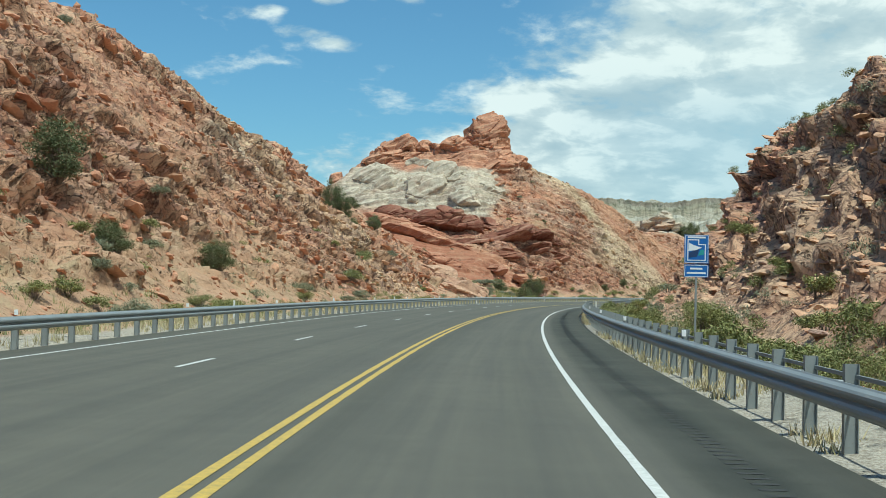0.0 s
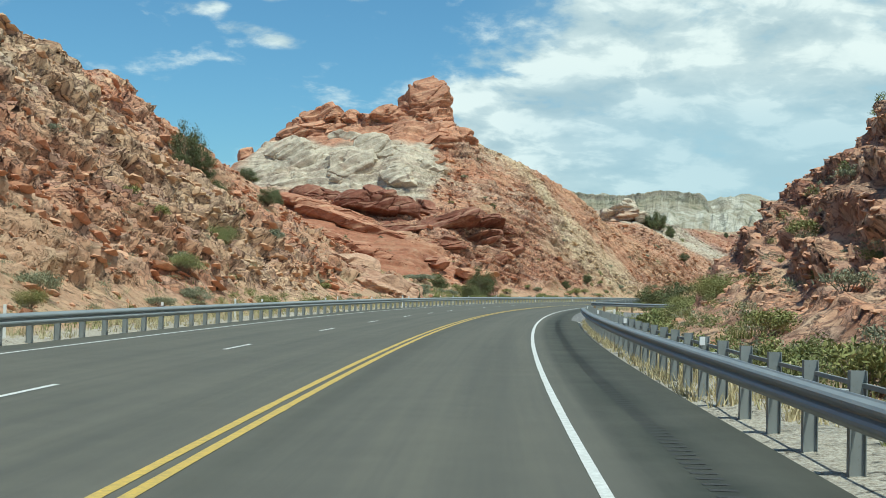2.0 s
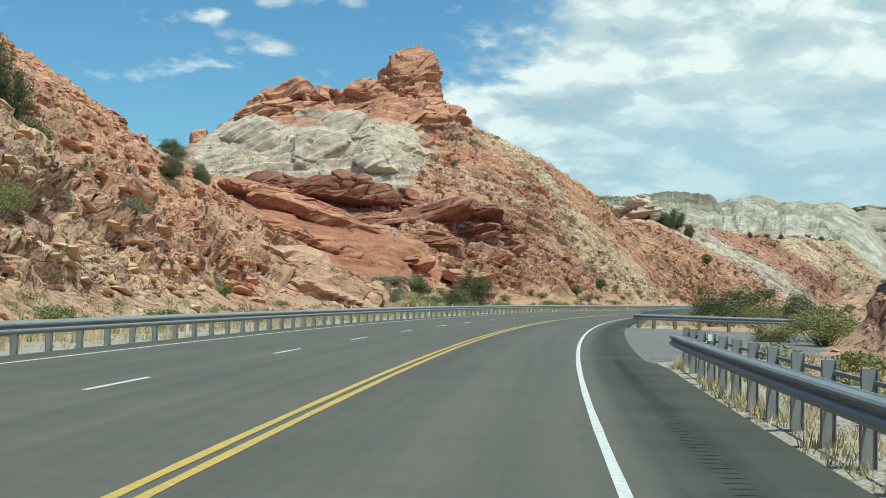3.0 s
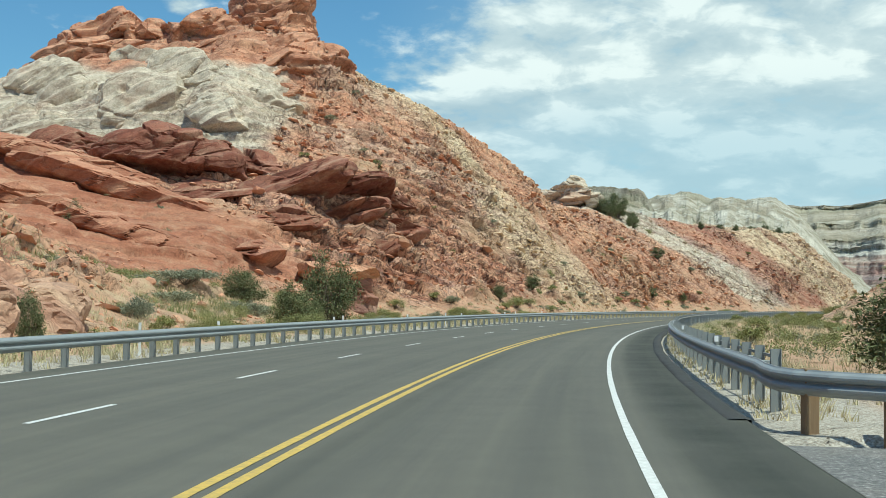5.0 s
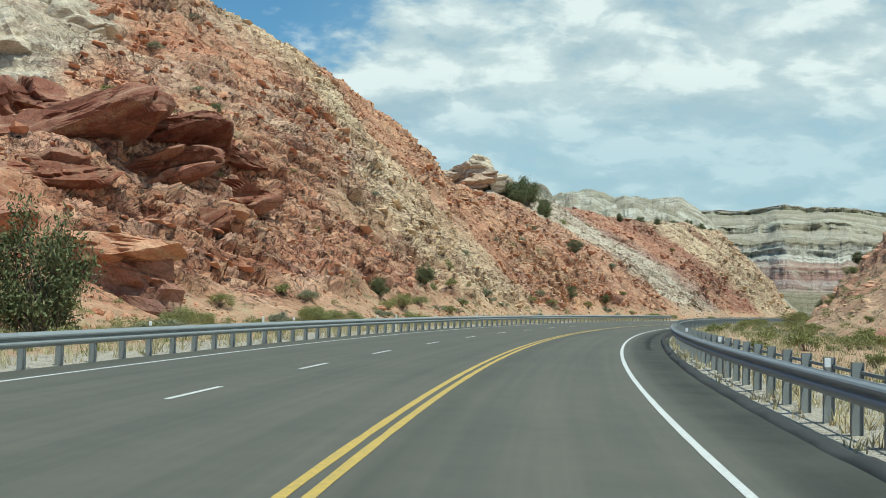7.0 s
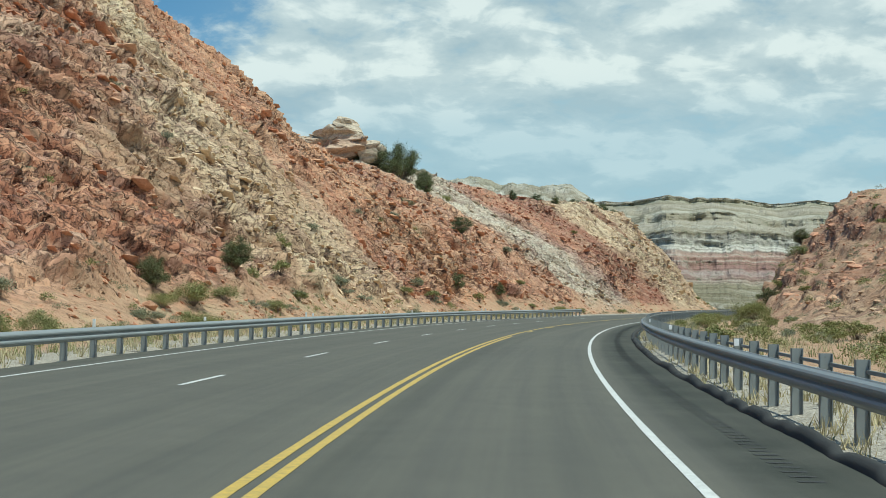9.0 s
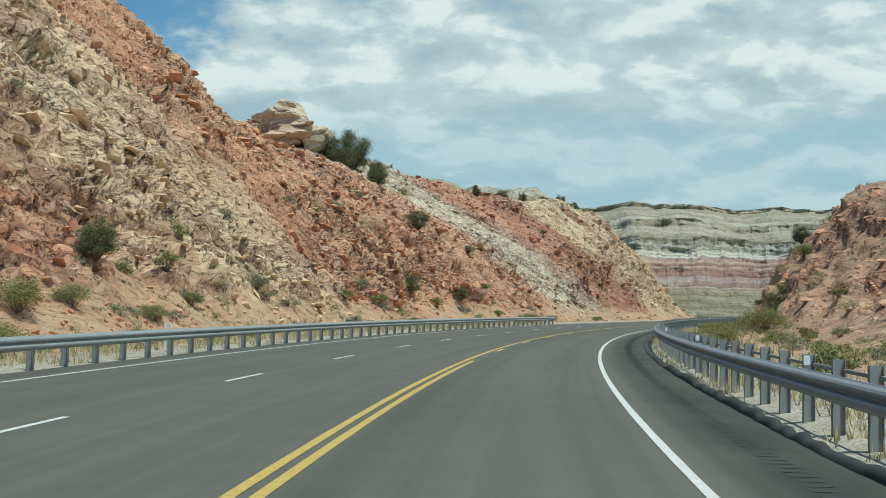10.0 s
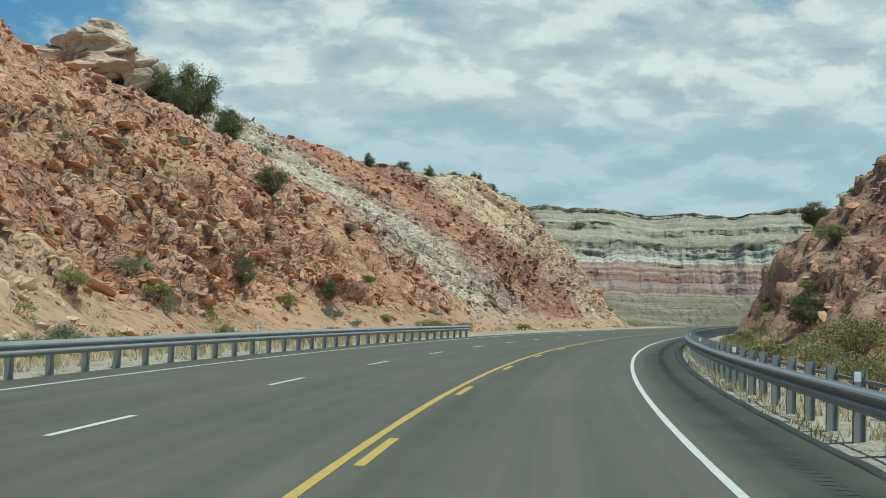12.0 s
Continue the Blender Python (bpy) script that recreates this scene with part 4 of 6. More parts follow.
# ---- guard rails ----
W_PROFILE = [(0.000, 0.0), (0.012, 0.018), (0.060, 0.045), (0.080, 0.075), (0.080, 0.105), (0.060, 0.135), (0.012, 0.158), (0.012, 0.172),
             (0.060, 0.195), (0.080, 0.225), (0.080, 0.255), (0.060, 0.285), (0.012, 0.312), (0.000, 0.330)]


def rail_mesh(name, pts, side, z0):
    """A W-shaped beam swept along x, y points; it bulges to the given side and has thickness."""
    p = np.array(pts, dtype=float)
    t = np.gradient(p, axis=0)
    t /= np.linalg.norm(t, axis=1)[:, None]
    nrm = np.stack([t[:, 1], -t[:, 0]], 1) * side
    prof = W_PROFILE + [(a - 0.012, b) for a, b in reversed(W_PROFILE)]
    prof.append(prof[0])
    V = np.zeros((len(p), len(prof), 3))
    for j, (o, z) in enumerate(prof):
        V[:, j, :2] = p + nrm * o
        V[:, j, 2] = z0 + z
    return mesh_from(name, V.reshape(-1, 3), grid_faces(len(p), len(prof), flip=side > 0), MAT_STEEL)


def i_post_mesh(name, height, depth=0.15, width=0.10, t=0.009):
    bm = bmesh.new()
    add_box(bm, (t, depth, height), (0, 0, height / 2 - 0.35))
    add_box(bm, (width, t, height), (0, depth / 2, height / 2 - 0.35))
    add_box(bm, (width, t, height), (0, -depth / 2, height / 2 - 0.35))
    me = bpy.data.meshes.new(name)
    bm.to_mesh(me)
    bm.free()
    me.materials.append(MAT_POST)
    return me


def box_mesh(name, size, mat, bevel=0.01):
    bm = bmesh.new()
    add_box(bm, size, (0, 0, 0), bevel)
    me = bpy.data.meshes.new(name)
    bm.to_mesh(me)
    bm.free()
    me.materials.append(mat)
    return me


POST_TALL, POST_SHORT = i_post_mesh("post", 1.27), i_post_mesh("post", 1.02)
BLOCK = box_mesh("blockout", (0.10, 0.14, 0.30), MAT_POST, 0.006)
STRAP = box_mesh("rear_strap", (0.03, 1.75, 0.05), MAT_POST, 0.004)
MAT_REFLECT = plain_material("white_reflector", (0.85, 0.85, 0.85), 0.35, 0.05)
REFLECT = box_mesh("reflector", (0.012, 0.09, 0.13), MAT_REFLECT, 0.003)


def guard_rail(s0, s1, lat, side, spacing, tall, label, z_top=0.76, phase=0.0):
    """A rail along the road; side is the direction (in lat) that faces the traffic."""
    base = new("guard_rail")
    tagged(base, label, "guard rail")
    base.matrix_basis = at_road((s0 + s1) / 2, lat)
    inv = base.matrix_basis.inverted()
    s = np.arange(s0, s1 + 0.5, 1.0)
    x, y = on_road(s, lat)
    beam = share("beam", rail_mesh("beam", np.stack([x, y], 1), side, z_top - 0.33), base, inv)
    i, s = 0, s0 + phase
    while s <= s1:
        share("post", POST_TALL if tall else POST_SHORT, base, inv @ at_road(s, lat - side * 0.24, 0.0, 90))
        share("blockout", BLOCK, base, inv @ at_road(s, lat - side * 0.08, z_top - 0.165, 90))
        if tall and s + spacing <= s1:
            share("rear_strap", STRAP, base, inv @ at_road(s + spacing / 2, lat - side * 0.30, z_top + 0.02))
        if i % 8 == 5:
            share("reflector", REFLECT, base, inv @ at_road(s - 0.06, lat - side * 0.20, z_top + 0.08, 90))
        s += spacing
        i += 1
    return base, inv


guard_rail(-48, 324.5, -8.95, 1, 1.9, False, "galvanised steel guard rail on short steel posts")
guard_rail(-48, 79.5, 6.0, -1, 1.75, True, "galvanised steel guard rail with tall steel posts")
guard_rail(123.5, 420, 5.85, -1, 1.75, True, "galvanised steel guard rail with tall steel posts")


def flared_end():
    """The far rail's end: the beam turns away from the road on timber posts."""
    base = tagged(new("guard_rail_end"), "curved guard rail end on weathered timber posts", "guard rail")
    base.matrix_basis = at_road(121, 7)
    inv = base.matrix_basis.inverted()
    s = np.array([123.6, 122.2, 121.2, 120.5, 120.0, 119.5, 118.7, 117.7, 116.4, 115.2, 114.0])
    lat = np.array([5.85, 5.75, 5.75, 5.9, 6.25, 6.8, 7.8, 9.1, 10.9, 12.6, 14.4])
    x, y = on_road(s, lat)
    share("beam", rail_mesh("beam", np.stack([x, y], 1), 1, 0.43), base, inv)
    timber = box_mesh("timber_post", (0.18, 0.20, 1.15), MAT_TIMBER, 0.012)
    for a, b in ((120.3, 6.0), (119.5, 6.85), (118.7, 8.0), (117.7, 9.3), (116.6, 10.8), (115.5, 12.3)):
        share("timber_post", timber, base, inv @ at_road(a + 0.16, b + 0.05, 0.20, 10))


flared_end()


# ---- broken asphalt lip along the outer edge of the bend ----
def asphalt_lip(s0, s1, lat):
    """Wide and low where the rail begins, lumpy along the bend, worn down to an edge beyond it."""
    s = np.arange(s0, s1, 0.16)
    j = vnoise(s / 1.5, s * 0, s * 0 + 2, 31)
    k = vnoise(s / 0.45, s * 0, s * 0 + 5, 33)
    prof = [(-0.14, -0.02), (-0.12, 0.05), (-0.07, 0.09), (0.0, 0.11), (0.06, 0.095), (0.12, 0.03), (0.13, -0.25)]
    near = 1 - smooth(165, 195, s)
    rise = (0.15 + 0.45 * smooth(s0, s0 + 16, s) + 0.4 * smooth(165, 185, s)) * (1 - 0.7 * smooth(225, 248, s))
    V = np.zeros((len(s), len(prof), 3))
    for i, (o, z) in enumerate(prof):
        x, y = on_road(s, lat - 0.12 * near + (0.7 + 0.6 * near) * o + (0.03 * j + 0.02 * k) * rise)
        V[:, i, 0], V[:, i, 1], V[:, i, 2] = x, y, z * (1 + 0.35 * j + 0.3 * k) * rise if z > 0 else z
    me = mesh_from("asphalt_kerb", V.reshape(-1, 3), grid_faces(len(s), len(prof)), MAT_LIP, True)
    tagged(new("asphalt_kerb", me), "low broken black asphalt kerb under the guard rail", "kerb", kind="structure")


asphalt_lip(121.5, 420, 5.42)

# ---- loose rock on the slopes ----
def scatter(field, count, seed, weight, lo, hi, power=2.2):
    """Loose angular blocks as raw geometry: centres, sizes and beds sampled from a cutting's surface."""
    rng = np.random.default_rng(seed)
    w = weight(field)
    area = np.gradient(field["s"])[:, None] * np.gradient(field["d"])[None, :]
    p = (w * area).ravel()
    idx = rng.choice(p.size, count, p=p / p.sum())
    c = field["P"].reshape(-1, 3)[idx]
    size = lo * (1 - rng.random(count) * (1 - (lo / hi) ** power)) ** (-1 / power)
    return c, size, field["bed"].ravel()[idx], field["N"].reshape(-1, 3)[idx], field["S"].ravel()[idx], rng


PHI = 0.5 + math.sqrt(1.25)
STONE = np.array([(a * x, b * y, c * z) for a, b, c in ((0, 1, PHI), (1, PHI, 0), (PHI, 0, 1)) for x in (-1, 1) for y in (-1, 1) for z in (-1, 1)])
STONE = np.unique(STONE.round(6), axis=0) / 1.5
STONE_F = np.array([(i, j, k) for i in range(12) for j in range(i + 1, 12) for k in range(j + 1, 12)
                    if max(np.linalg.norm(STONE[i] - STONE[j]), np.linalg.norm(STONE[j] - STONE[k]), np.linalg.norm(STONE[i] - STONE[k])) < 1.5])
STONE_F = np.array([f if np.cross(STONE[f[1]] - STONE[f[0]], STONE[f[2]] - STONE[f[0]]) @ STONE[f[0]] > 0 else f[::-1] for f in STONE_F])


def rubble(name, field, count, seed, weight, lo, hi, label, tilt=0.45, jag=0.36, flat=(0.15, 0.36), lift=0.12, free=0.25, wide=(0.45, 0.85)):
    c, size, bed, nrm, s, rng = scatter(field, count, seed, weight, lo, hi)
    n = len(c)
    v = np.sign(STONE)[None] * np.abs(STONE[None]) ** 0.8 * (1 + rng.uniform(-jag, jag * 0.8, (n, 12, 3)))
    v *= (size[:, None] * rng.uniform([0.7, wide[0], flat[0]], [1.35, wide[1], flat[1]], (n, 3)))[:, None, :]
    # slabs lie along the bedding: long side down the dip of the beds, some turned loose
    h = np.interp(s, LINE_S, LINE_H)
    loose = np.where(rng.random(n) < free, 3.0, 1.0)
    a = np.pi / 2 - h + rng.normal(0, tilt, n) * loose
    b, g = rng.normal(0, tilt * 0.6, n) * loose, -field["dip"] + rng.normal(0, tilt * 0.5, n) * loose
    ca, sa, cb, sb, cg, sg = (q[:, None] for q in (np.cos(a), np.sin(a), np.cos(b), np.sin(b), np.cos(g), np.sin(g)))
    x, y, z = v[..., 0], v[..., 1] * cb - v[..., 2] * sb, v[..., 1] * sb + v[..., 2] * cb
    x, z = x * cg - z * sg, x * sg + z * cg
    v = np.stack([x * ca - y * sa, x * sa + y * ca, z], -1) + (c + nrm * (size * lift)[:, None])[:, None, :]
    f = (np.arange(n)[:, None, None] * 12 + STONE_F[None]).reshape(-1, 3)
    me = mesh_from(name, v.reshape(-1, 3), f, MAT_LOOSE, False, {"bed": np.repeat(bed, 12)})
    return tagged(new(name, me), label, "rubble", kind="stuff")


def slope_weight(f):
    bare = (1 - 0.85 * f["bare"]) * (f["S"] > -34) * (1 - 0.75 * f["soil"] * (f["up"] > 0.06) * (f["S"] < 206))
    return (0.03 + f["rock"] * (1 - 0.7 * f["patch"]) + 0.25 * f["soil"] * (f["up"] > 0)) * (1 - f["pale"]) * (f["up"] < 1.25) * (f["up"] > -0.02) * (0.6 + 0.8 * f["soil"]) * bare


def west_weight(f):
    return slope_weight(f) * (f["D"] < 70) * smooth(-30, 10, f["S"])


def ledge_weight(f):
    """Bedrock stands out in patches above the toe."""
    out = smooth(0.25, 0.75, f["patch"]) * f["rock"] * (1 - 0.8 * f["soil"]) * (1 - f["pale"])
    return (out + 0.02 * f["rock"]) * (1 - 0.7 * f["bare"]) * (f["S"] > -28) * (f["up"] > 0.08) * (f["up"] < 1.15) * (f["D"] < 75)


LEDGES = "thin-bedded sandstone ledges breaking out of the slope"
rubble("bedrock_ledges", WEST, 6000, 51, ledge_weight, 0.22, 0.85, LEDGES, 0.16, 0.25, (0.14, 0.28), -0.16, 0.05, (0.6, 1.0))
rubble("bedrock_ledges", WEST_FAR, 1800, 52, ledge_weight, 0.22, 0.85, LEDGES, 0.16, 0.25, (0.14, 0.28), -0.16, 0.05, (0.6, 1.0))
rubble("bedrock_ledges", EAST, 2500, 53, ledge_weight, 0.13, 0.50, LEDGES, 0.24, 0.25, (0.18, 0.36), -0.12, 0.10, (0.6, 1.0))
rubble("bedrock_ledges", EAST_FAR, 1000, 54, ledge_weight, 0.22, 0.8, LEDGES, 0.22, 0.25, (0.18, 0.36), -0.12, 0.10, (0.6, 1.0))
CHUNKS = dict(tilt=0.4, jag=0.30, flat=(0.25, 0.55), lift=-0.05, free=0.3, wide=(0.55, 1.0))
rubble("rubble", WEST, 15000, 1, west_weight, 0.085, 0.42, "broken red and tan sandstone rubble on the slope", **CHUNKS)
rubble("rubble", WEST_FAR, 5000, 2, slope_weight, 0.12, 0.45, "broken pale and red sandstone rubble on the slope", **CHUNKS)
rubble("rubble", EAST, 8000, 3, slope_weight, 0.05, 0.32, "broken red sandstone rubble among brush", **CHUNKS)
rubble("rubble", EAST_FAR, 3000, 4, lambda f: slope_weight(f) * smooth(0.0, 0.2, f["up"]) * (1 - 0.7 * f["soil"]), 0.10, 0.35, "broken orange sandstone rubble on the bank", **CHUNKS)


# larger blocks that can be told apart, as pieces of the cutting they lie on
def block_mesh(seed):
    """A weathered block: a squared-off ball with a few flat joints."""
    rng = np.random.default_rng(seed)
    bm = bmesh.new()
    bmesh.ops.create_icosphere(bm, subdivisions=3, radius=1.0)
    v = np.array([p.co for p in bm.verts])
    v = np.sign(v) * np.abs(v) ** 0.6
    for _ in range(9):
        nv = rng.normal(0, 1, 3)
        nv /= np.linalg.norm(nv)
        v -= np.maximum(0, v @ nv - rng.uniform(0.5, 0.9))[:, None] * nv
    v *= (1.0, 0.7, 0.36)
    v += 0.05 * vnoise(v[:, 0] * 4, v[:, 1] * 4, v[:, 2] * 7, seed)[:, None]
    for p, c in zip(bm.verts, v):
        p.co = c
    me = bpy.data.meshes.new("boulder")
    bm.to_mesh(me)
    bm.free()
    me.materials.append(MAT_BLOCK)
    return me


def block_material():
    m = Mat("fallen_sandstone_block")
    rnd = m.nt.nodes.new("ShaderNodeObjectInfo").outputs["Random"]
    col = m.ramp(rnd, [(0.0, DEEP), (0.25, RED), (0.6, ROSE), (0.8, MAUVE), (1.0, TAN)])
    n, f = m.noise(1.5, 7, 0.65), m.noise(9.0, 7, 0.7)
    lay = m.noise(2.2, 5, 0.6, stretch=(0.3, 0.3, 3.0))
    col = m.mix(m.range(lay, 0.4, 0.65, 0.0, 0.5), col, m.mix(0.5, col, TAN))
    col = m.mix(m.range(n, 0.5, 0.3, 0.0, 0.7), col, m.mix(1.0, col, (0.5, 0.44, 0.42), "MULTIPLY"))
    return m.done(col, 0.9, m.bump(f, 0.7, 0.05, m.bump(n, 0.8, 0.2)), spec=0.2)


MAT_BLOCK = block_material()
BLOCKS = [block_mesh(i) for i in range(8)]


def boulders(field, count, seed, weight, lo, hi):
    c, size, bed, nrm, s, rng = scatter(field, count, seed, weight, lo, hi, 1.6)
    for p, sz, nv, sv in zip(c, size, nrm, s):
        m = Matrix.LocRotScale(Vector(p - nv * sz * 0.05), Euler((rng.normal(0, 0.2), field["dip"] + rng.normal(0, 0.2), math.pi / 2 - heading(float(sv)) + rng.normal(0, 0.5))), Vector(sz * rng.uniform([0.8, 0.8, 0.4], [1.3, 1.2, 0.8])) * 0.6)
        share("boulder", BLOCKS[rng.integers(8)], field["ob"], m)


boulders(WEST, 150, 11, lambda f: west_weight(f) * (f["up"] < 0.9) * smooth(10, 40, f["S"]), 0.4, 1.0)
boulders(EAST, 120, 12, lambda f: slope_weight(f) * smooth(-34, 0, f["S"]), 0.35, 0.9)
boulders(WEST_FAR, 60, 13, lambda f: slope_weight(f), 0.6, 1.4)
boulders(EAST_FAR, 60, 14, lambda f: slope_weight(f) * smooth(0.05, 0.3, f["up"]), 0.5, 1.6)


# ---- rock masses: the butte's pale lobes and red cap, slickrock fins, overhanging blocks, the weathered outcrop ----
def knob(name, centre, radii, seed, label, pale=0.0, turn=0.0, tilt=0.0, bed=110.0, facets=0, rough=1.0, dip=-0.35, square=0.75, lump=1.0, cut=0.62, varnish_shade=0.0, under=0.0):
    """A rock mass: a rounded body cut by flat joints, with beds that stand out, hollows and cracks."""
    rng = np.random.default_rng(seed)
    bm = bmesh.new()
    bmesh.ops.create_icosphere(bm, subdivisions=6 if max(radii) > 6.9 else 5, radius=1.0)
    me = bpy.data.meshes.new(name)
    bm.to_mesh(me)
    bm.free()
    v = np.zeros(len(me.vertices) * 3, dtype=np.float32)
    me.vertices.foreach_get("co", v)
    v = v.reshape(-1, 3).astype(float)
    v = np.sign(v) * np.abs(v) ** square
    for _ in range(facets):
        nv = rng.normal(0, 1, 3) * np.array([1, 1, 0.8])
        nv /= np.linalg.norm(nv)
        v -= np.maximum(0, v @ nv - rng.uniform(cut, 0.92))[:, None] * nv
    # the foot of an overhanging front stands back
    v[:, 1] *= 1 - under * smooth(0.0, 0.35, -v[:, 2]) * (v[:, 1] < 0)
    x, y, z = (v * np.array(radii)).T
    ct, st = math.cos(radians(tilt)), math.sin(radians(tilt))
    x, z = x * ct - z * st, x * st + z * ct
    wx, wy, wz = x + centre[0], y + centre[1], z + centre[2]
    q = wz * 0.9 - dip * wx + 0.15 * wy + 1.0 * fbm(wx / 7, wy / 7, wz / 7, 3, 300)
    saw = (q / 1.6) % 1.0
    ledge = smooth(0, 0.75, saw) - smooth(0.75, 1.0, saw) - 0.4
    grow = 1.0 + 0.8 * (pale > 0.9)
    cv, ce, cf = cells(wx / (5.0 * grow), wy / (4.0 * grow), q / (1.9 * grow), seed + 3)
    push = rough * (0.38 * ledge + 0.8 * (cv - 0.5) + 0.4 * cf - 0.40 * (1 - smooth(0, 0.06, ce))) + 0.9 * lump * fbm(wx / 5, wy / 5, wz / 4, 4, seed + 6) - 0.7 * lump * smooth(0.28, 0.5, fbm(wx / 3, wy / 3, wz / 2.2, 2, seed + 9))
    r = np.stack([x, y, z], -1)
    r += push[:, None] * r / (np.linalg.norm(r, axis=1, keepdims=True) + 1e-6)
    c, s_ = math.cos(radians(turn)), math.sin(radians(turn))
    r[:, :2] = np.stack([r[:, 0] * c - r[:, 1] * s_, r[:, 0] * s_ + r[:, 1] * c], -1)
    r += np.array(centre)
    me.vertices.foreach_set("co", r.astype(np.float32).ravel())
    n = len(r)
    # tone drops evenly for patina and for shade put into the colour
    for key, val in (("bed", np.full(n, bed) + r[:, 2]), ("pale", np.full(n, pale)), ("soil", np.zeros(n)), ("tone", 0.5 - varnish_shade + 0.6 * (cv - 0.5) * (1 - pale)), ("u", wx), ("q", q), ("w", wy), ("broken", np.full(n, 0.35 * rough)), ("gravel", np.zeros(n))):
        a = me.attributes.new(key, "FLOAT", "POINT")
        a.data.foreach_set("value", np.asarray(val, dtype=np.float32))
    me.materials.append(MAT_ROCK)
    me.update()
    return tagged(new(name, me), label, "rock outcrop", kind="structure")


def face_y(x, z):
    """Where the butte's front stands at this x and height."""
    P = WEST["P"][(WEST["s"] > 190) & (WEST["s"] < 252)].reshape(-1, 3)
    near = np.hypot(P[:, 0] - x, P[:, 2] - z)
    near[P[:, 1] > 262] += 5
    return float(P[near.argmin(), 1])


CAP = "rounded red sandstone block capping the pale butte"
SHELF = "jointed red sandstone shelf under the butte's summit"
# label, x, y, z, radii, tilt, facets, square
for label, cx, cy, cz, rad, tilt, facets, sq in ((CAP, -6.3, 263.0, 36.0, (6.8, 6.0, 8.8), 8, 9, 0.7), (CAP, -13.2, 262.5, 35.4, (4.6, 4.4, 3.0), 12, 5, 0.8), (CAP, -17.6, 263.0, 35.4, (3.4, 3.6, 2.4), 8, 4, 0.85), (CAP, -0.6, 262.5, 30.6, (5.4, 6.0, 4.6), -22, 7, 0.75), (SHELF, -5.5, 258.0, 29.6, (8.0, 6.0, 4.6), 22, 9, 0.75),
                                             (SHELF, -15.0, 261.5, 32.6, (9.0, 6.0, 3.0), 14, 7, 0.8), (CAP, -21.0, 264.0, 35.2, (3.2, 3.4, 2.6), 0, 3, 0.9), (CAP, -25.0, 265.0, 36.4, (3.4, 3.6, 3.0), 10, 3, 0.9),
                                             (CAP, -29.2, 265.0, 35.6, (3.4, 3.6, 2.8), 14, 3, 0.9), (CAP, -33.2, 264.5, 33.2, (3.2, 3.4, 2.4), 20, 3, 0.9), (SHELF, -27.0, 264.0, 32.4, (9.5, 5.0, 2.6), 8, 6, 0.8),
                                             (CAP, -42.5, 264.0, 27.6, (2.0, 2.5, 2.2), 0, 3, 0.9), (SHELF, -4.0, 254.0, 25.8, (6.0, 4.0, 2.6), -20, 7, 0.8)):
    knob("rock_cap", (cx, cy, cz), rad, int(201 + cx * 7) % 997, label, tilt=tilt, facets=facets + 5, square=sq, dip=0.30, lump=0.5, cut=0.5, rough=1.1, varnish_shade=0.12)
LOBE = "pale grey-white sandstone lobe with cracks and hollows"
for cx, cz, rad, tilt, sink in ((-8.0, 21.3, (6.5, 4.5, 3.6), -20, 2.4), (-12.5, 26.6, (7.5, 4.5, 4.2), -18, 2.4), (-18.5, 23.2, (7.0, 4.5, 5.4), 12, 2.2), (-26.5, 25.0, (7.0, 4.5, 5.0), 14, 2.2), (-20.0, 29.6, (7.0, 4.0, 3.6), 12, 2.0),
                                (-38.0, 22.6, (5.0, 3.5, 4.0), 30, 2.0), (-32.5, 26.5, (6.5, 4.0, 4.4), 24, 2.0), (-13.0, 18.6, (6.5, 3.5, 2.4), -8, 1.8), (-4.2, 24.0, (3.6, 3.0, 1.8), -25, 1.4), (-29.0, 20.4, (7.0, 3.5, 2.6), -8, 1.8)):
    knob("pale_rock", (cx, face_y(cx, cz) + sink + 1.0, cz), rad, int(400 - cx * 9 + cz) % 991, LOBE, pale=1.0, tilt=tilt, facets=12, rough=0.7, dip=0.45, square=0.85, cut=0.5)
DOME = "smooth orange-red sandstone dome with a shadowed hollow beneath"
FIN = "long bare slickrock fin of orange sandstone"
BLOCK = "overhanging red sandstone ledge"
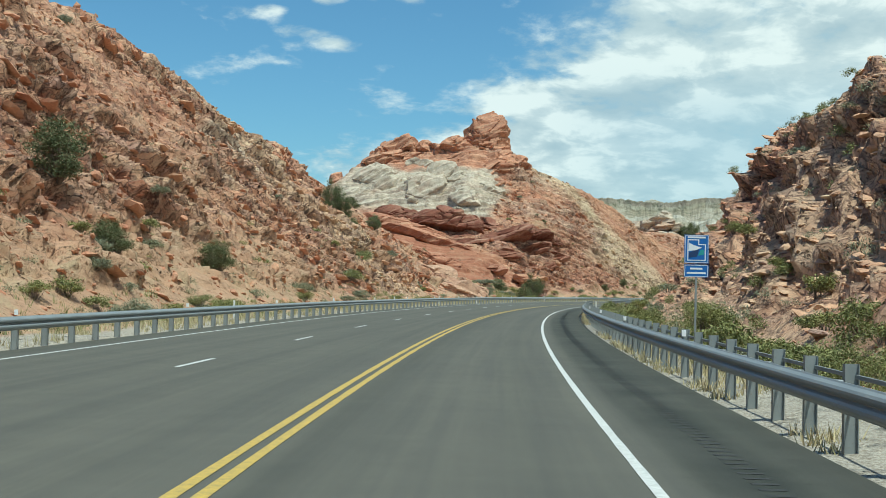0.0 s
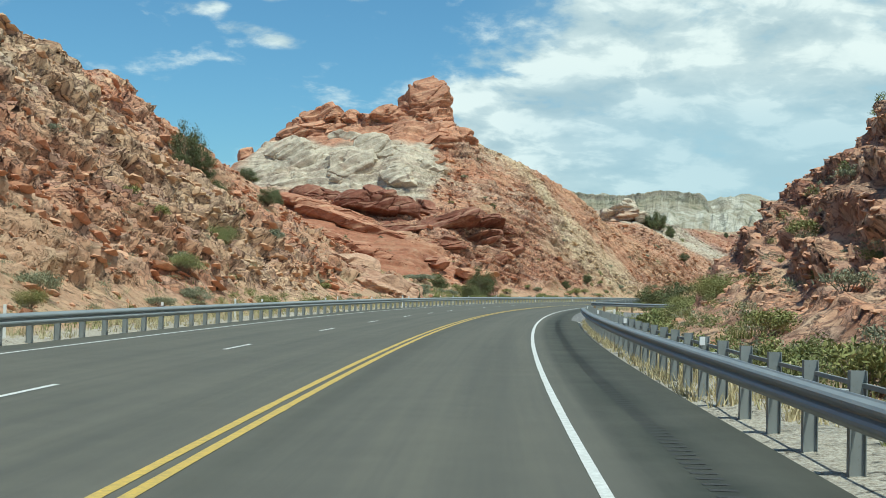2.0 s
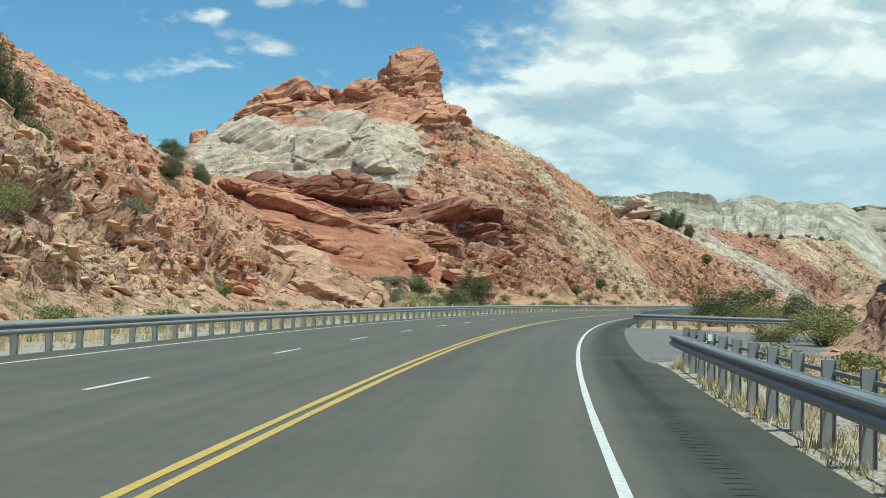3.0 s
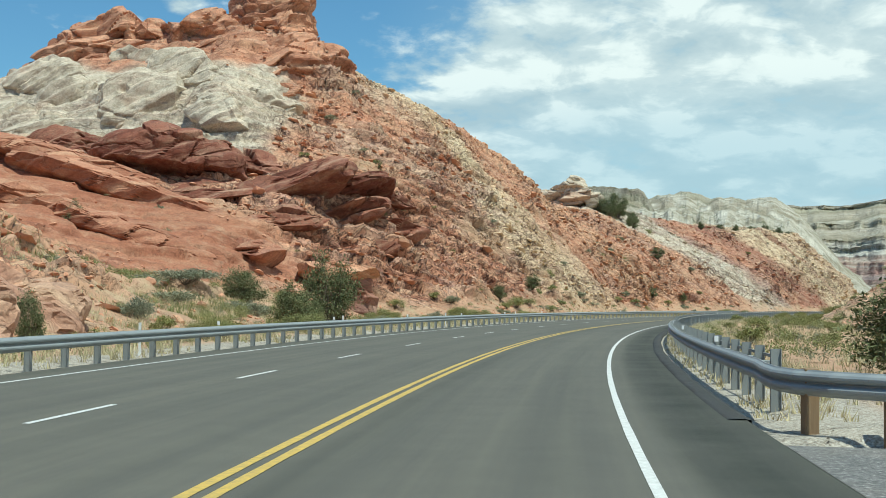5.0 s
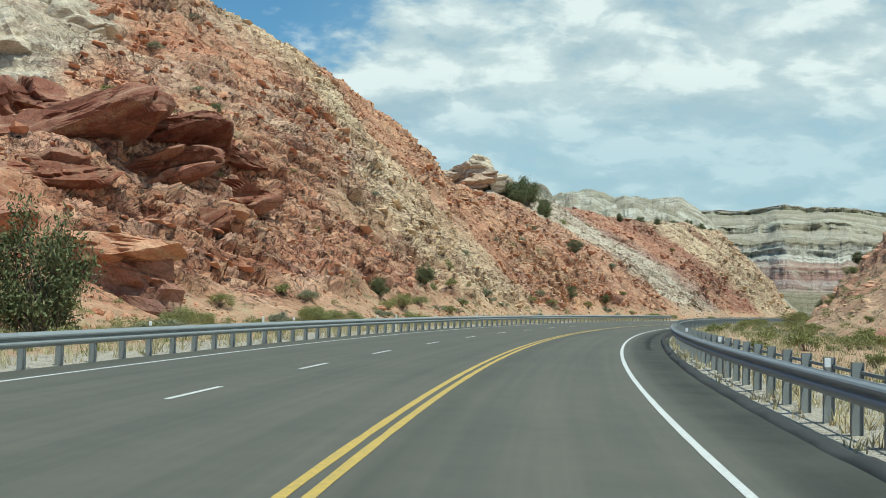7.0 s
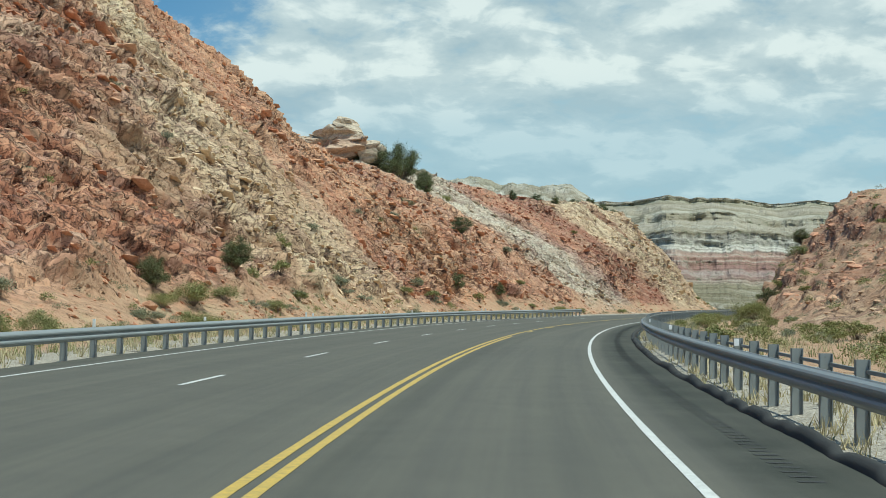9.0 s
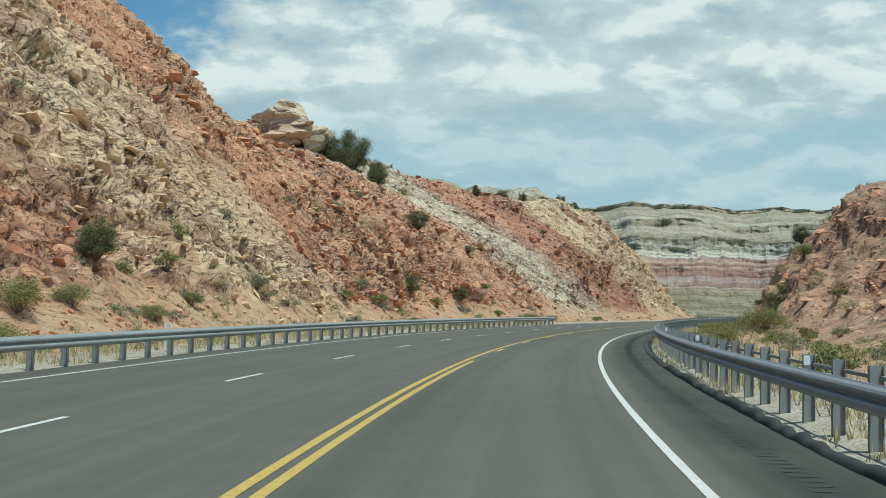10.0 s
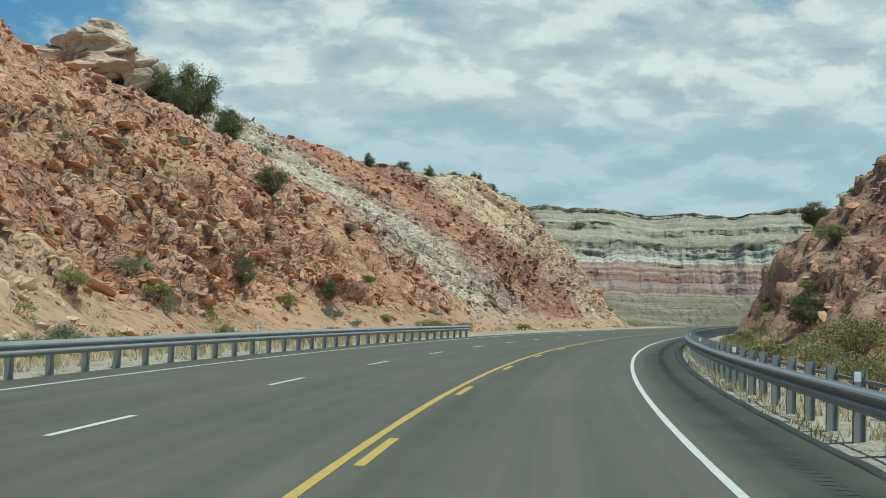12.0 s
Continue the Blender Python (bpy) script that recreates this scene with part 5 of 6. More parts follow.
# label, x, z, radii, tilt, sink, facets
for label, cx, cz, rad, tilt, sink, facets in ((DOME, -13.0, 15.4, (7.6, 4.5, 3.4), -6, 1.2, 3), (DOME, -5.8, 15.6, (3.4, 3.0, 1.8), -12, 0.8, 3), (DOME, -24.0, 17.4, (6.5, 4.0, 2.6), -10, 1.4, 3),
                                               (FIN, -14.0, 10.6, (13.0, 5.0, 2.0), -19, 1.6, 2), (FIN, -20.0, 13.6, (12.0, 5.0, 2.0), -17, 1.6, 2), (FIN, -13.5, 7.0, (10.0, 4.0, 1.5), -17, 1.4, 2), (FIN, -22.0, 9.5, (10.0, 4.0, 1.8), -18, 1.4, 2),
                                               (BLOCK, -7.5, 11.4, (5.6, 4.5, 2.2), 8, 2.2, 8), (BLOCK, 0.0, 12.2, (6.4, 5.0, 2.6), 18, 2.6, 8), (BLOCK, -1.5, 8.4, (5.6, 4.5, 1.9), 6, 2.2, 8), (BLOCK, 4.5, 9.4, (5.2, 4.5, 1.9), 16, 2.4, 8),
                                               (BLOCK, 5.5, 13.0, (4.6, 4.5, 1.8), 10, 2.6, 8), (BLOCK, -3.0, 5.6, (3.0, 3.0, 1.3), -8, 1.4, 8), (BLOCK, 6.0, 6.0, (4.8, 4.0, 1.8), 8, 2.2, 8), (BLOCK, 9.5, 9.0, (4.2, 4.0, 1.6), -16, 2.4, 8),
                                               (BLOCK, 9.0, 12.5, (4.0, 4.0, 1.5), -14, 2.4, 8)):
    # ledges and fins are coloured darker, partly in place of overhang shade
    knob("rock_ledge", (cx, face_y(cx, cz) + sink + (0.2 if label == BLOCK else 0.5 if label == FIN else -0.8), cz), rad, int(700 + cx * 13 + cz * 5) % 983, label, tilt=tilt, facets=facets, rough=0.6 if label == FIN else 1.1, dip=0.32, square=0.55 if label == BLOCK else 0.85, lump=0.35 if label == BLOCK else 0.8, cut=0.42 if label == BLOCK else 0.62, bed=128 if label == FIN else 383, varnish_shade=0.42 if label == FIN else 0.46, under=0.4 if label == FIN else 0.7)
PALE = "pale cream sandstone knob with layered caves"
for s, lat, z, rad, amount, facets in ((343, -49.2, 22.8, (4.6, 3.6, 2.2), 0.5, 5), (343, -49.0, 24.4, (4.1, 3.2, 1.9), 0.85, 5), (342.8, -48.3, 25.4, (3.2, 2.7, 1.4), 0.95, 4), (343.2, -48.7, 26.2, (2.3, 2.0, 1.1), 0.9, 4), (343, -48.4, 26.9, (1.3, 1.2, 0.8), 0.95, 3), (342.6, -46.6, 24.1, (3.0, 2.8, 0.65), 0.75, 4),
                                       (343.4, -46.2, 22.5, (2.3, 2.4, 1.5), 0.0, 4), (343.6, -44.2, 22.3, (2.0, 2.2, 1.6), 0.95, 3), (342.4, -47.0, 20.5, (3.4, 3.0, 0.9), 0.95, 3), (342.6, -52.8, 23.2, (3.6, 3.2, 1.7), 0.8, 5),
                                       (342.6, -52.2, 24.6, (2.2, 2.0, 0.7), 0.85, 4), (342.2, -57.2, 22.6, (4.4, 3.4, 1.7), 0.75, 5), (343, -51.5, 21.4, (5.2, 3.6, 1.8), 0.5, 4), (341.5, -61.5, 22.4, (4.6, 4.0, 1.8), 0.6, 4)):
    x, y = on_road(s, lat)
    knob("rock_outcrop", (float(x), float(y), z), rad, int(s * 3 - lat * 7 + z * 11), PALE, pale=amount, turn=-20, bed=330, facets=facets + 5, rough=0.75, dip=0.1, square=0.68, lump=0.4, cut=0.5, under=0.25)
# this block's dark tone includes the shade on its undercut face
knob("rock_outcrop", (5.2, 212.6, 1.6), (3.0, 2.6, 2.5), 214, "undercut red sandstone block at the gully's mouth", bed=383, tilt=-6, facets=8, square=0.5, varnish_shade=0.35, lump=0.4)
knob("rock_outcrop", (4.9, 211.6, 4.0), (3.8, 3.4, 0.95), 215, "tan sandstone slab overhanging a red block", bed=300, tilt=-5, facets=8, square=0.5, lump=0.3, rough=0.7)
PINK = "low pink sandstone mound beside the road"
for s, lat, z, rad in ((137, -18, 1.2, (4.5, 3.5, 1.8)), (145, -19, 1.0, (4, 3.5, 1.6)), (141, -23, 3.4, (4.5, 3.5, 1.8))):
    x, y = on_road(s, lat)
    knob("rock_outcrop", (float(x), float(y), z), rad, int(s * 5), PINK, pale=0.25, bed=40, facets=6, rough=1.0)

# ---- plants ----
def leaf_cloud(rng, clumps, per, spread, leaf, flat=1.0, slim=0.45, rise=0.0):
    """Small leaves round clump centres; slim and rising for twiggy brush."""
    n = len(clumps) * per
    c = np.repeat(clumps, per, axis=0) + rng.normal(0, 1, (n, 3)) * spread * np.array([1, 1, flat])
    c[:, 2] = np.maximum(c[:, 2], 0.02)
    a = rng.normal(0, 1, (n, 3)) + rise * (c * np.array([1.2, 1.2, 0.0]) + np.array([0, 0, 1.0]))
    a /= np.linalg.norm(a, axis=1)[:, None]
    b = np.cross(a, rng.normal(0, 1, (n, 3)))
    b /= np.linalg.norm(b, axis=1)[:, None] + 1e-9
    size = leaf * rng.uniform(0.6, 1.4, n)[:, None]
    v = np.stack([c - a * size, c + b * size * slim, c + a * size, c - b * size * slim], 1)
    return v.reshape(-1, 3), np.arange(n * 4).reshape(n, 4)


def stem_cloud(rng, tips, thick):
    """Tapered, slightly bent three-sided stems that spring from one root crown."""
    verts = [(1.5 * thick * math.cos(2.094 * j), 1.5 * thick * math.sin(2.094 * j), -0.1) for j in range(3)]
    faces = []
    for t in tips:
        mid = t * 0.5 + rng.normal(0, 0.05, 3)
        k = len(verts)
        for p, r in ((mid, thick * 0.65), (t, thick * 0.25)):
            for j in range(3):
                w = 2.094 * j
                verts.append((p[0] + r * math.cos(w), p[1] + r * math.sin(w), p[2]))
        for j in range(3):
            q = (j + 1) % 3
            faces += [(j, q, k + q, k + j), (k + j, k + q, k + 3 + q, k + 3 + j)]
    return np.array(verts), np.array(faces)


def plant_shape(kind, rng, large):
    """Clump tips and leaf settings of a plant about one metre across (a juniper: one metre high)."""
    if kind == "brush":
        n = 20
        th, r = rng.uniform(0, 6.28, n), np.sqrt(rng.random(n)) * 0.42
        tips = np.stack([r * np.cos(th), r * np.sin(th), 0.62 - 0.55 * r + rng.uniform(-0.14, 0.20, n)], 1)
        mat, per, spread, leaf, thick, slim, rise = MAT_GREEN, 70, 0.09, 0.045, 0.012, 0.34, 0.8
    elif kind == "sage":
        n = 18
        th, r = rng.uniform(0, 6.28, n), np.sqrt(rng.random(n)) * 0.45
        tips = np.stack([r * np.cos(th), r * np.sin(th), 0.42 - 0.5 * r + rng.uniform(-0.08, 0.14, n)], 1)
        mat, per, spread, leaf, thick, slim, rise = MAT_SAGE, 44, 0.075, 0.048, 0.012, 0.24, 1.2
    else:
        n = 34
        z = rng.uniform(0.14, 0.97, n)
        th, r = rng.uniform(0, 6.28, n), 0.46 * np.sqrt(np.clip(1 - ((z - 0.5) / 0.56) ** 2, 0, 1)) * np.sqrt(rng.uniform(0.1, 1.0, n))
        tips = np.stack([r * np.cos(th), r * np.sin(th), z], 1)
        mat, per, spread, leaf, thick, slim, rise = MAT_OLIVE, 56, 0.075, 0.036, 0.022, 0.34, 0.3
    if large:
        tips = np.concatenate([tips, tips * rng.uniform(0.7, 1.05, tips.shape)])
        per, spread, leaf, thick = int(per * (2.2 if kind == "brush" else 2.6)), spread * 1.05, leaf * (0.42 if kind == "brush" else 0.64), thick * 0.6
    return tips, mat, per, spread, leaf, thick, slim, rise


def plant_meshes(kind, seed, large=False):
    rng = np.random.default_rng(seed)
    tips, mat, per, spread, leaf, thick, slim, rise = plant_shape(kind, rng, large)
    lv, lf = leaf_cloud(rng, tips, per, spread, leaf, 0.8, slim, rise)
    sv, sf = stem_cloud(rng, tips, thick)
    return mesh_from("foliage", lv, lf, mat), mesh_from("branchwork", sv, sf, MAT_BARK)


def brush_cover(name, field, count, seed, weight, kind, lo, hi, label):
    """Low growth that nobody could count, as one piece."""
    rng = np.random.default_rng(seed)
    tips, mat, per, spread, leaf, _, slim, rise = plant_shape(kind, rng, False)
    lv, lf = leaf_cloud(rng, tips, per // 4, spread, leaf * 1.15, 0.8, slim, rise)
    p = (weight(field) * np.gradient(field["s"])[:, None] * np.gradient(field["d"])[None, :]).ravel()
    idx = rng.choice(p.size, count, p=p / p.sum())
    c = field["P"].reshape(-1, 3)[idx]
    a, w = rng.uniform(0, 6.28, count), rng.uniform(lo, hi, count)
    ca, sa = np.cos(a)[:, None], np.sin(a)[:, None]
    hz = (w * rng.uniform(0.6, 1.0, count))[:, None]
    x, y = lv[None, :, 0] * w[:, None], lv[None, :, 1] * w[:, None]
    V = np.stack([x * ca - y * sa + c[:, :1], x * sa + y * ca + c[:, 1:2], lv[None, :, 2] * hz + c[:, 2:3] - 0.05], -1)
    F = (np.arange(count)[:, None, None] * len(lv) + lf[None]).reshape(-1, 4)
    tagged(new(name, mesh_from(name, V.reshape(-1, 3), F, mat)), label, "brush", kind="stuff")


PLANTS = {(k, big): [plant_meshes(k, 500 + 10 * i + j, big) for j in range(5)] for i, k in enumerate(("brush", "sage", "juniper")) for big in (False, True)}
PLANT_NAMES = {"brush": ("shrub", "green desert brush on sandy red ground", "shrub"), "sage": ("sagebrush", "low grey-green sagebrush among rocks", "shrub"),
               "juniper": ("juniper", "dark green juniper on the rocky slope", "tree")}
plant_rng = np.random.default_rng(77)


def plant(kind, p, width, height, label=""):
    name, text, cat = PLANT_NAMES[kind]
    base = tagged(new(name), label or text, cat, group="desert plants along the road")
    base.matrix_basis = Matrix.LocRotScale(Vector(p) - Vector((0, 0, 0.06)), Euler((0, 0, plant_rng.uniform(0, 6.28))), Vector((width, width, height)))
    leaves, stems = PLANTS[kind, max(width, height) > 1.5][plant_rng.integers(5)]
    share("foliage", leaves, base)
    share("branchwork", stems, base)
    return base


def field_at(s, lat):
    f = (WEST if s < 330 else WEST_FAR) if lat < 0 else (EAST if s < 112 else EAST_FAR)
    return ground_at(f, s, abs(lat))[0]


# kind, s, lat, width, height
KEY_PLANTS = [("juniper", 104, -25.2, 2.7, 3.9), ("juniper", 105, -24.6, 1.8, 2.2), ("sage", 103, -24.4, 1.6, 1.3), ("brush", 95, -19.5, 2.6, 2.4), ("juniper", 168, -46, 3.2, 2.3), ("juniper", 164, -40, 2.0, 1.9),
              ("juniper", 182.5, -16.4, 3.7, 4.8), ("juniper", 173.5, -16, 2.9, 2.7), ("juniper", 175.5, -15.1, 1.6, 1.7), ("juniper", 186.5, -24, 3.4, 2.4), ("juniper", 141, -14.2, 1.1, 1.8)]
KEY_MORE = [("brush", 184, -29, 4.0, 1.5), ("brush", 186, -32, 3.6, 1.4), ("brush", 183, -26, 3.2, 1.2), ("sage", 176, -24, 4.2, 1.6), ("sage", 172, -25, 3.6, 1.4), ("sage", 178, -21, 3.2, 1.2), ("sage", 168, -21, 3.2, 1.3), ("brush", 190, -22, 3.0, 2.2), ("juniper", 194, -42, 1.8, 2.2), ("juniper", 158, -37, 1.9, 2.3),
            ("brush", 239, -33.5, 0.9, 0.9), ("juniper", 345, -43.5, 5.4, 3.8), ("juniper", 347, -41, 4.6, 5.0), ("juniper", 344, -41.5, 3.6, 2.4), ("juniper", 350, -39, 2.8, 2.4), ("juniper", 344, -46, 3.2, 2.4), ("juniper", 348, -38, 2.8, 2.2), ("brush", 352, -36, 2.6, 1.8), ("juniper", 350, -60, 3.0, 2.2)]
KEY_WEST = [("juniper", 42, -18.2, 2.4, 2.0), ("juniper", 24, -18, 2.3, 1.9), ("juniper", 23, -21, 3.2, 2.8), ("sage", 31, -22, 1.4, 1.0), ("sage", 40, -22, 1.6, 1.1), ("sage", 34, -19.5, 1.8, 1.0), ("brush", 55, -15, 1.6, 1.1), ("brush", 33, -14.5, 2.0, 1.2), ("brush", 28, -13.5, 1.8, 1.1),
            ("sage", 40, -13.8, 1.8, 0.9), ("brush", 245, -17, 1.7, 1.2), ("brush", 252, -18, 1.3, 1.2), ("sage", 256, -16.5, 1.3, 0.9), ("brush", 262, -19.5, 1.2, 1.0), ("brush", 297, -19, 1.4, 1.1)]
KEY_FLANK = [("juniper", 248.7, -18.2, 2.0, 1.7), ("juniper", 240, -19, 1.7, 1.6), ("brush", 242, -17.6, 2.4, 1.7), ("brush", 238, -17.6, 1.6, 1.1), ("sage", 234, -17, 1.9, 1.0), ("sage", 248, -16.1, 1.5, 1.0),
             ("brush", 251, -16, 1.6, 1.0), ("brush", 255, -17.6, 1.2, 1.1), ("brush", 256, -16.1, 1.3, 0.9), ("sage", 272, -16.7, 1.5, 1.0), ("sage", 253.5, -24.5, 1.2, 1.1), ("sage", 252, -27, 1.3, 1.0), ("sage", 273, -21.5, 1.5, 1.2),
             ("sage", 289, -23.3, 1.4, 1.1), ("juniper", 328, -25.4, 2.6, 1.9), ("sage", 341, -23.6, 2.2, 1.5), ("juniper", 308.5, -19.4, 1.6, 1.7), ("juniper", 322, -18.5, 1.7, 1.5), ("sage", 325, -31.4, 2.0, 1.6), ("sage", 297, -25, 2.0, 1.5),
             ("brush", 285, -17.3, 1.6, 1.0), ("brush", 292, -16.8, 1.5, 1.0), ("sage", 80, -17.6, 2.2, 1.6), ("juniper", 105, -22.7, 2.6, 2.4), ("brush", 78, -16.4, 2.4, 1.5), ("sage", 108, -20.6, 2.0, 1.5), ("juniper", 138, -31, 2.0, 1.8),
             ("juniper", 238, -33, 1.2, 1.2), ("sage", 240, -40, 1.6, 1.1), ("sage", 246, -40, 1.4, 1.1), ("sage", 238, -35, 1.4, 0.9), ("sage", 226, -37, 1.8, 0.9), ("brush", 229.5, -38, 1.2, 1.0)]
KEY_END = [("brush", 315, -18.5, 1.4, 1.2), ("brush", 327, -13, 1.8, 1.3), ("brush", 332, -13.5, 2.0, 1.4), ("brush", 338, -14, 1.7, 1.2), ("brush", 345, -14, 1.5, 1.1), ("juniper", 382, -36, 1.6, 1.8), ("juniper", 388, -34, 2.0, 1.5), ("juniper", 396, -33, 1.6, 1.6), ("sage", 401, -31, 2.0, 1.2), ("juniper", 408, -30, 1.8, 1.5), ("sage", 414, -30, 2.0, 1.2), ("juniper", 426, -32, 1.8, 1.5), ("sage", 436, -33, 2.2, 1.3)]
KEY_EAST = [("brush", 7.5, 9.2, 2.2, 1.7), ("brush", 10, 9.8, 1.6, 1.2), ("brush", -8, 10.5, 1.2, 1.1), ("brush", 22, 8.6, 1.5, 1.0), ("brush", 27, 9.0, 1.4, 1.0), ("brush", 33, 8.8, 1.3, 0.9),
            ("brush", 41, 9.4, 1.2, 0.9), ("brush", 74, 12.5, 2.6, 1.7), ("brush", 80, 13.5, 2.8, 1.8), ("brush", 98, 13, 3.0, 1.8), ("brush", 101, 11.5, 2.4, 1.7), ("brush", 104, 14, 3.2, 2.0)]
KEY_BEND = [("juniper", 133, 10.8, 3.4, 2.4), ("juniper", 137, 13.0, 4.2, 2.8), ("brush", 132, 13.5, 2.6, 1.8), ("juniper", 127, 15.5, 2.4, 2.0), ("brush", 326, 13.5, 2.2, 1.5), ("brush", 333, 15, 3.2, 1.9), ("juniper", 346, 14.5, 2.6, 1.9), ("brush", 292, 12.4, 3.2, 2.4), ("brush", 296, 12.8, 2.6, 2.0), ("juniper", 320, 13.2, 2.6, 2.0), ("brush", 282, 9.6, 1.8, 1.2), ("brush", 271, 9.2, 1.6, 1.1), ("brush", 262, 9.4, 1.7, 1.1), ("brush", 287, 8.8, 1.5, 1.0)]
for table in (KEY_PLANTS, KEY_FLANK, KEY_MORE, KEY_WEST, KEY_END, KEY_EAST, KEY_BEND):
    for kind, s, lat, w, h in table:
        plant(kind, field_at(s, lat), w, h)


def sow(field, count, seed, weight, kinds, lo, hi):
    rng = np.random.default_rng(seed)
    w = weight(field)
    area = np.gradient(field["s"])[:, None] * np.gradient(field["d"])[None, :]
    p = (w * area).ravel()
    for i in rng.choice(p.size, count, p=p / p.sum(), replace=False):
        size = rng.uniform(lo, hi)
        plant(kinds[rng.integers(len(kinds))], field["P"].reshape(-1, 3)[i], size, size * rng.uniform(0.6, 0.95))


sow(WEST, 110, 31, lambda f: (0.25 + f["soil"]) * (f["D"] > 12.5) * (f["D"] < 45) * (f["up"] < 0.95) * smooth(-20, 20, f["S"]) * (0.25 + np.exp(-((f["D"] - 15) / 5) ** 2)), ("brush", "sage", "sage", "brush"), 0.9, 1.9)
sow(WEST_FAR, 30, 32, lambda f: (0.3 + f["soil"]) * (f["D"] > 12) * (f["D"] < 45), ("brush", "sage"), 0.7, 1.5)
sow(EAST, 100, 33, lambda f: (0.35 + f["soil"]) * (f["D"] > 7.4) * (f["D"] < 24) * ((f["S"] < 78) + (f["D"] > 26)), ("brush", "brush", "sage"), 0.7, 1.6)
sow(EAST, 26, 35, lambda f: (f["D"] > 7.6) * (f["D"] < 11) * (f["S"] < 34) * (f["S"] > -32), ("brush", "brush", "sage", "sage"), 0.6, 1.2)
sow(EAST_FAR, 95, 34, lambda f: (f["D"] > 7.8) * (f["D"] < 30) * (f["S"] > 124) * (f["S"] < 350) * (0.25 + f["soil"]) * (0.3 + np.exp(-((f["D"] - 12) / 5) ** 2)), ("brush", "brush", "sage"), 0.6, 1.4)
LOW = "low yellow-green desert brush spread over sandy ground"
GREY = "small grey-green sage tufts among rocks and sand"
brush_cover("low_brush", EAST_FAR, 240, 41, lambda f: (f["D"] > 7.6) * (f["D"] < 34) * (f["S"] > 122) * (f["S"] < 350) * (0.1 + f["soil"]), "brush", 0.5, 1.1, LOW)
brush_cover("low_sage", EAST_FAR, 300, 42, lambda f: (f["D"] > 8.5) * (f["D"] < 40) * (f["S"] > 112) * (f["S"] < 400) * (0.4 + (f["S"] > 230)), "sage", 0.5, 1.3, GREY)
brush_cover("low_sage", WEST, 700, 43, lambda f: (0.3 + f["soil"]) * (f["D"] > 12) * (f["D"] < 60) * (f["up"] < 1.0) * (f["S"] > -5) * (1 - f["pale"]) * (0.3 + np.exp(-((f["D"] - 15) / 8) ** 2)), "sage", 0.4, 1.0, GREY)
brush_cover("low_sage", WEST_FAR, 240, 47, lambda f: (0.3 + f["soil"]) * (f["D"] > 12) * (f["D"] < 48), "sage", 0.5, 1.3, GREY)
brush_cover("low_brush", WEST, 260, 44, lambda f: (0.1 + f["soil"]) * (f["D"] > 11) * (f["D"] < 34) * (f["up"] < 0.6) * (f["S"] > -5), "brush", 0.4, 1.0, LOW)
brush_cover("low_sage", EAST, 320, 46, lambda f: (0.4 + f["soil"]) * (f["D"] > 8) * (f["D"] < 22) * (f["S"] < 80) * (f["S"] > -30), "sage", 0.5, 1.2, GREY)
brush_cover("low_brush", EAST, 260, 45, lambda f: (0.3 + f["soil"]) * (f["S"] > -30) * (f["D"] > 7) * (f["D"] < 24) * (f["S"] < 80), "brush", 0.4, 1.1, LOW)


# ---- grass ----
def grass(name, areas, seed, label, mat, height):
    """Tufts of thin blades; areas are s0, s1, lat0, lat1 and how many tufts."""
    rng = np.random.default_rng(seed)
    V = []
    for s0, s1, l0, l1, n in areas:
        s, lat = rng.uniform(s0, s1, n), rng.uniform(l0, l1, n)
        keep = vnoise(s / 2.5, lat / 1.5, s * 0, seed) > -0.25
        s, lat = s[keep], lat[keep]
        base = np.array([field_at(a, b) for a, b in zip(s, lat)])
        x, y = on_road(s, lat)
        base[:, 0], base[:, 1] = x, y
        k = 9
        c = np.repeat(base, k, axis=0) + np.concatenate([rng.normal(0, 0.06, (len(base) * k, 2)), np.full((len(base) * k, 1), -0.03)], 1)
        h = height * rng.uniform(0.4, 1.2, len(c))
        lean = rng.normal(0, 0.35, (len(c), 2)) * h[:, None]
        w = rng.uniform(0, 6.28, len(c))
        side = np.stack([np.cos(w), np.sin(w), w * 0], 1) * 0.014
        tip = c + np.concatenate([lean, h[:, None]], 1)
        V.append(np.stack([c - side, c + side, tip], 1).reshape(-1, 3))
    V = np.concatenate(V)
    me = mesh_from(name, V, np.arange(len(V)).reshape(-1, 3), mat)
    tagged(new(name, me), label, "grass", kind="stuff")


grass("verge_grass", [(-40, 80, 5.95, 7.6, 3000), (122, 330, 5.7, 7.0, 1500)], 15, "short dry weeds at the foot of the rail posts", MAT_STRAW, 0.24)
grass("dry_grass", [(122, 330, 6.4, 8.5, 1800), (-30, 325, -14.5, -9.3, 7000), (125, 240, 8, 18, 1800), (150, 196, -30, -14, 2600)], 5, "dry straw-coloured grass along the verge", MAT_STRAW, 0.36)
grass("green_grass", [(-30, 45, 7.0, 9.5, 900), (125, 300, 7, 14, 700), (-30, 330, -16, -10.5, 2600), (300, 350, 7.5, 12, 1600), (162, 194, -30, -15, 3000)], 6, "green grass and weeds beside the road", MAT_GREEN, 0.42)


# ---- sign ----
MAT_SIGN_BLUE = plain_material("blue_sign_face", (0.02, 0.13, 0.42), 0.4, 0.10)
MAT_SIGN_WHITE = plain_material("white_sign_print", (0.78, 0.80, 0.82), 0.4, 0.05)
MAT_SIGN_TEAL = plain_material("teal_sign_print", (0.05, 0.32, 0.30), 0.4, 0.1)
MAT_SIGN_DARK = plain_material("dark_blue_sign_print", (0.02, 0.05, 0.14), 0.4, 0.1)


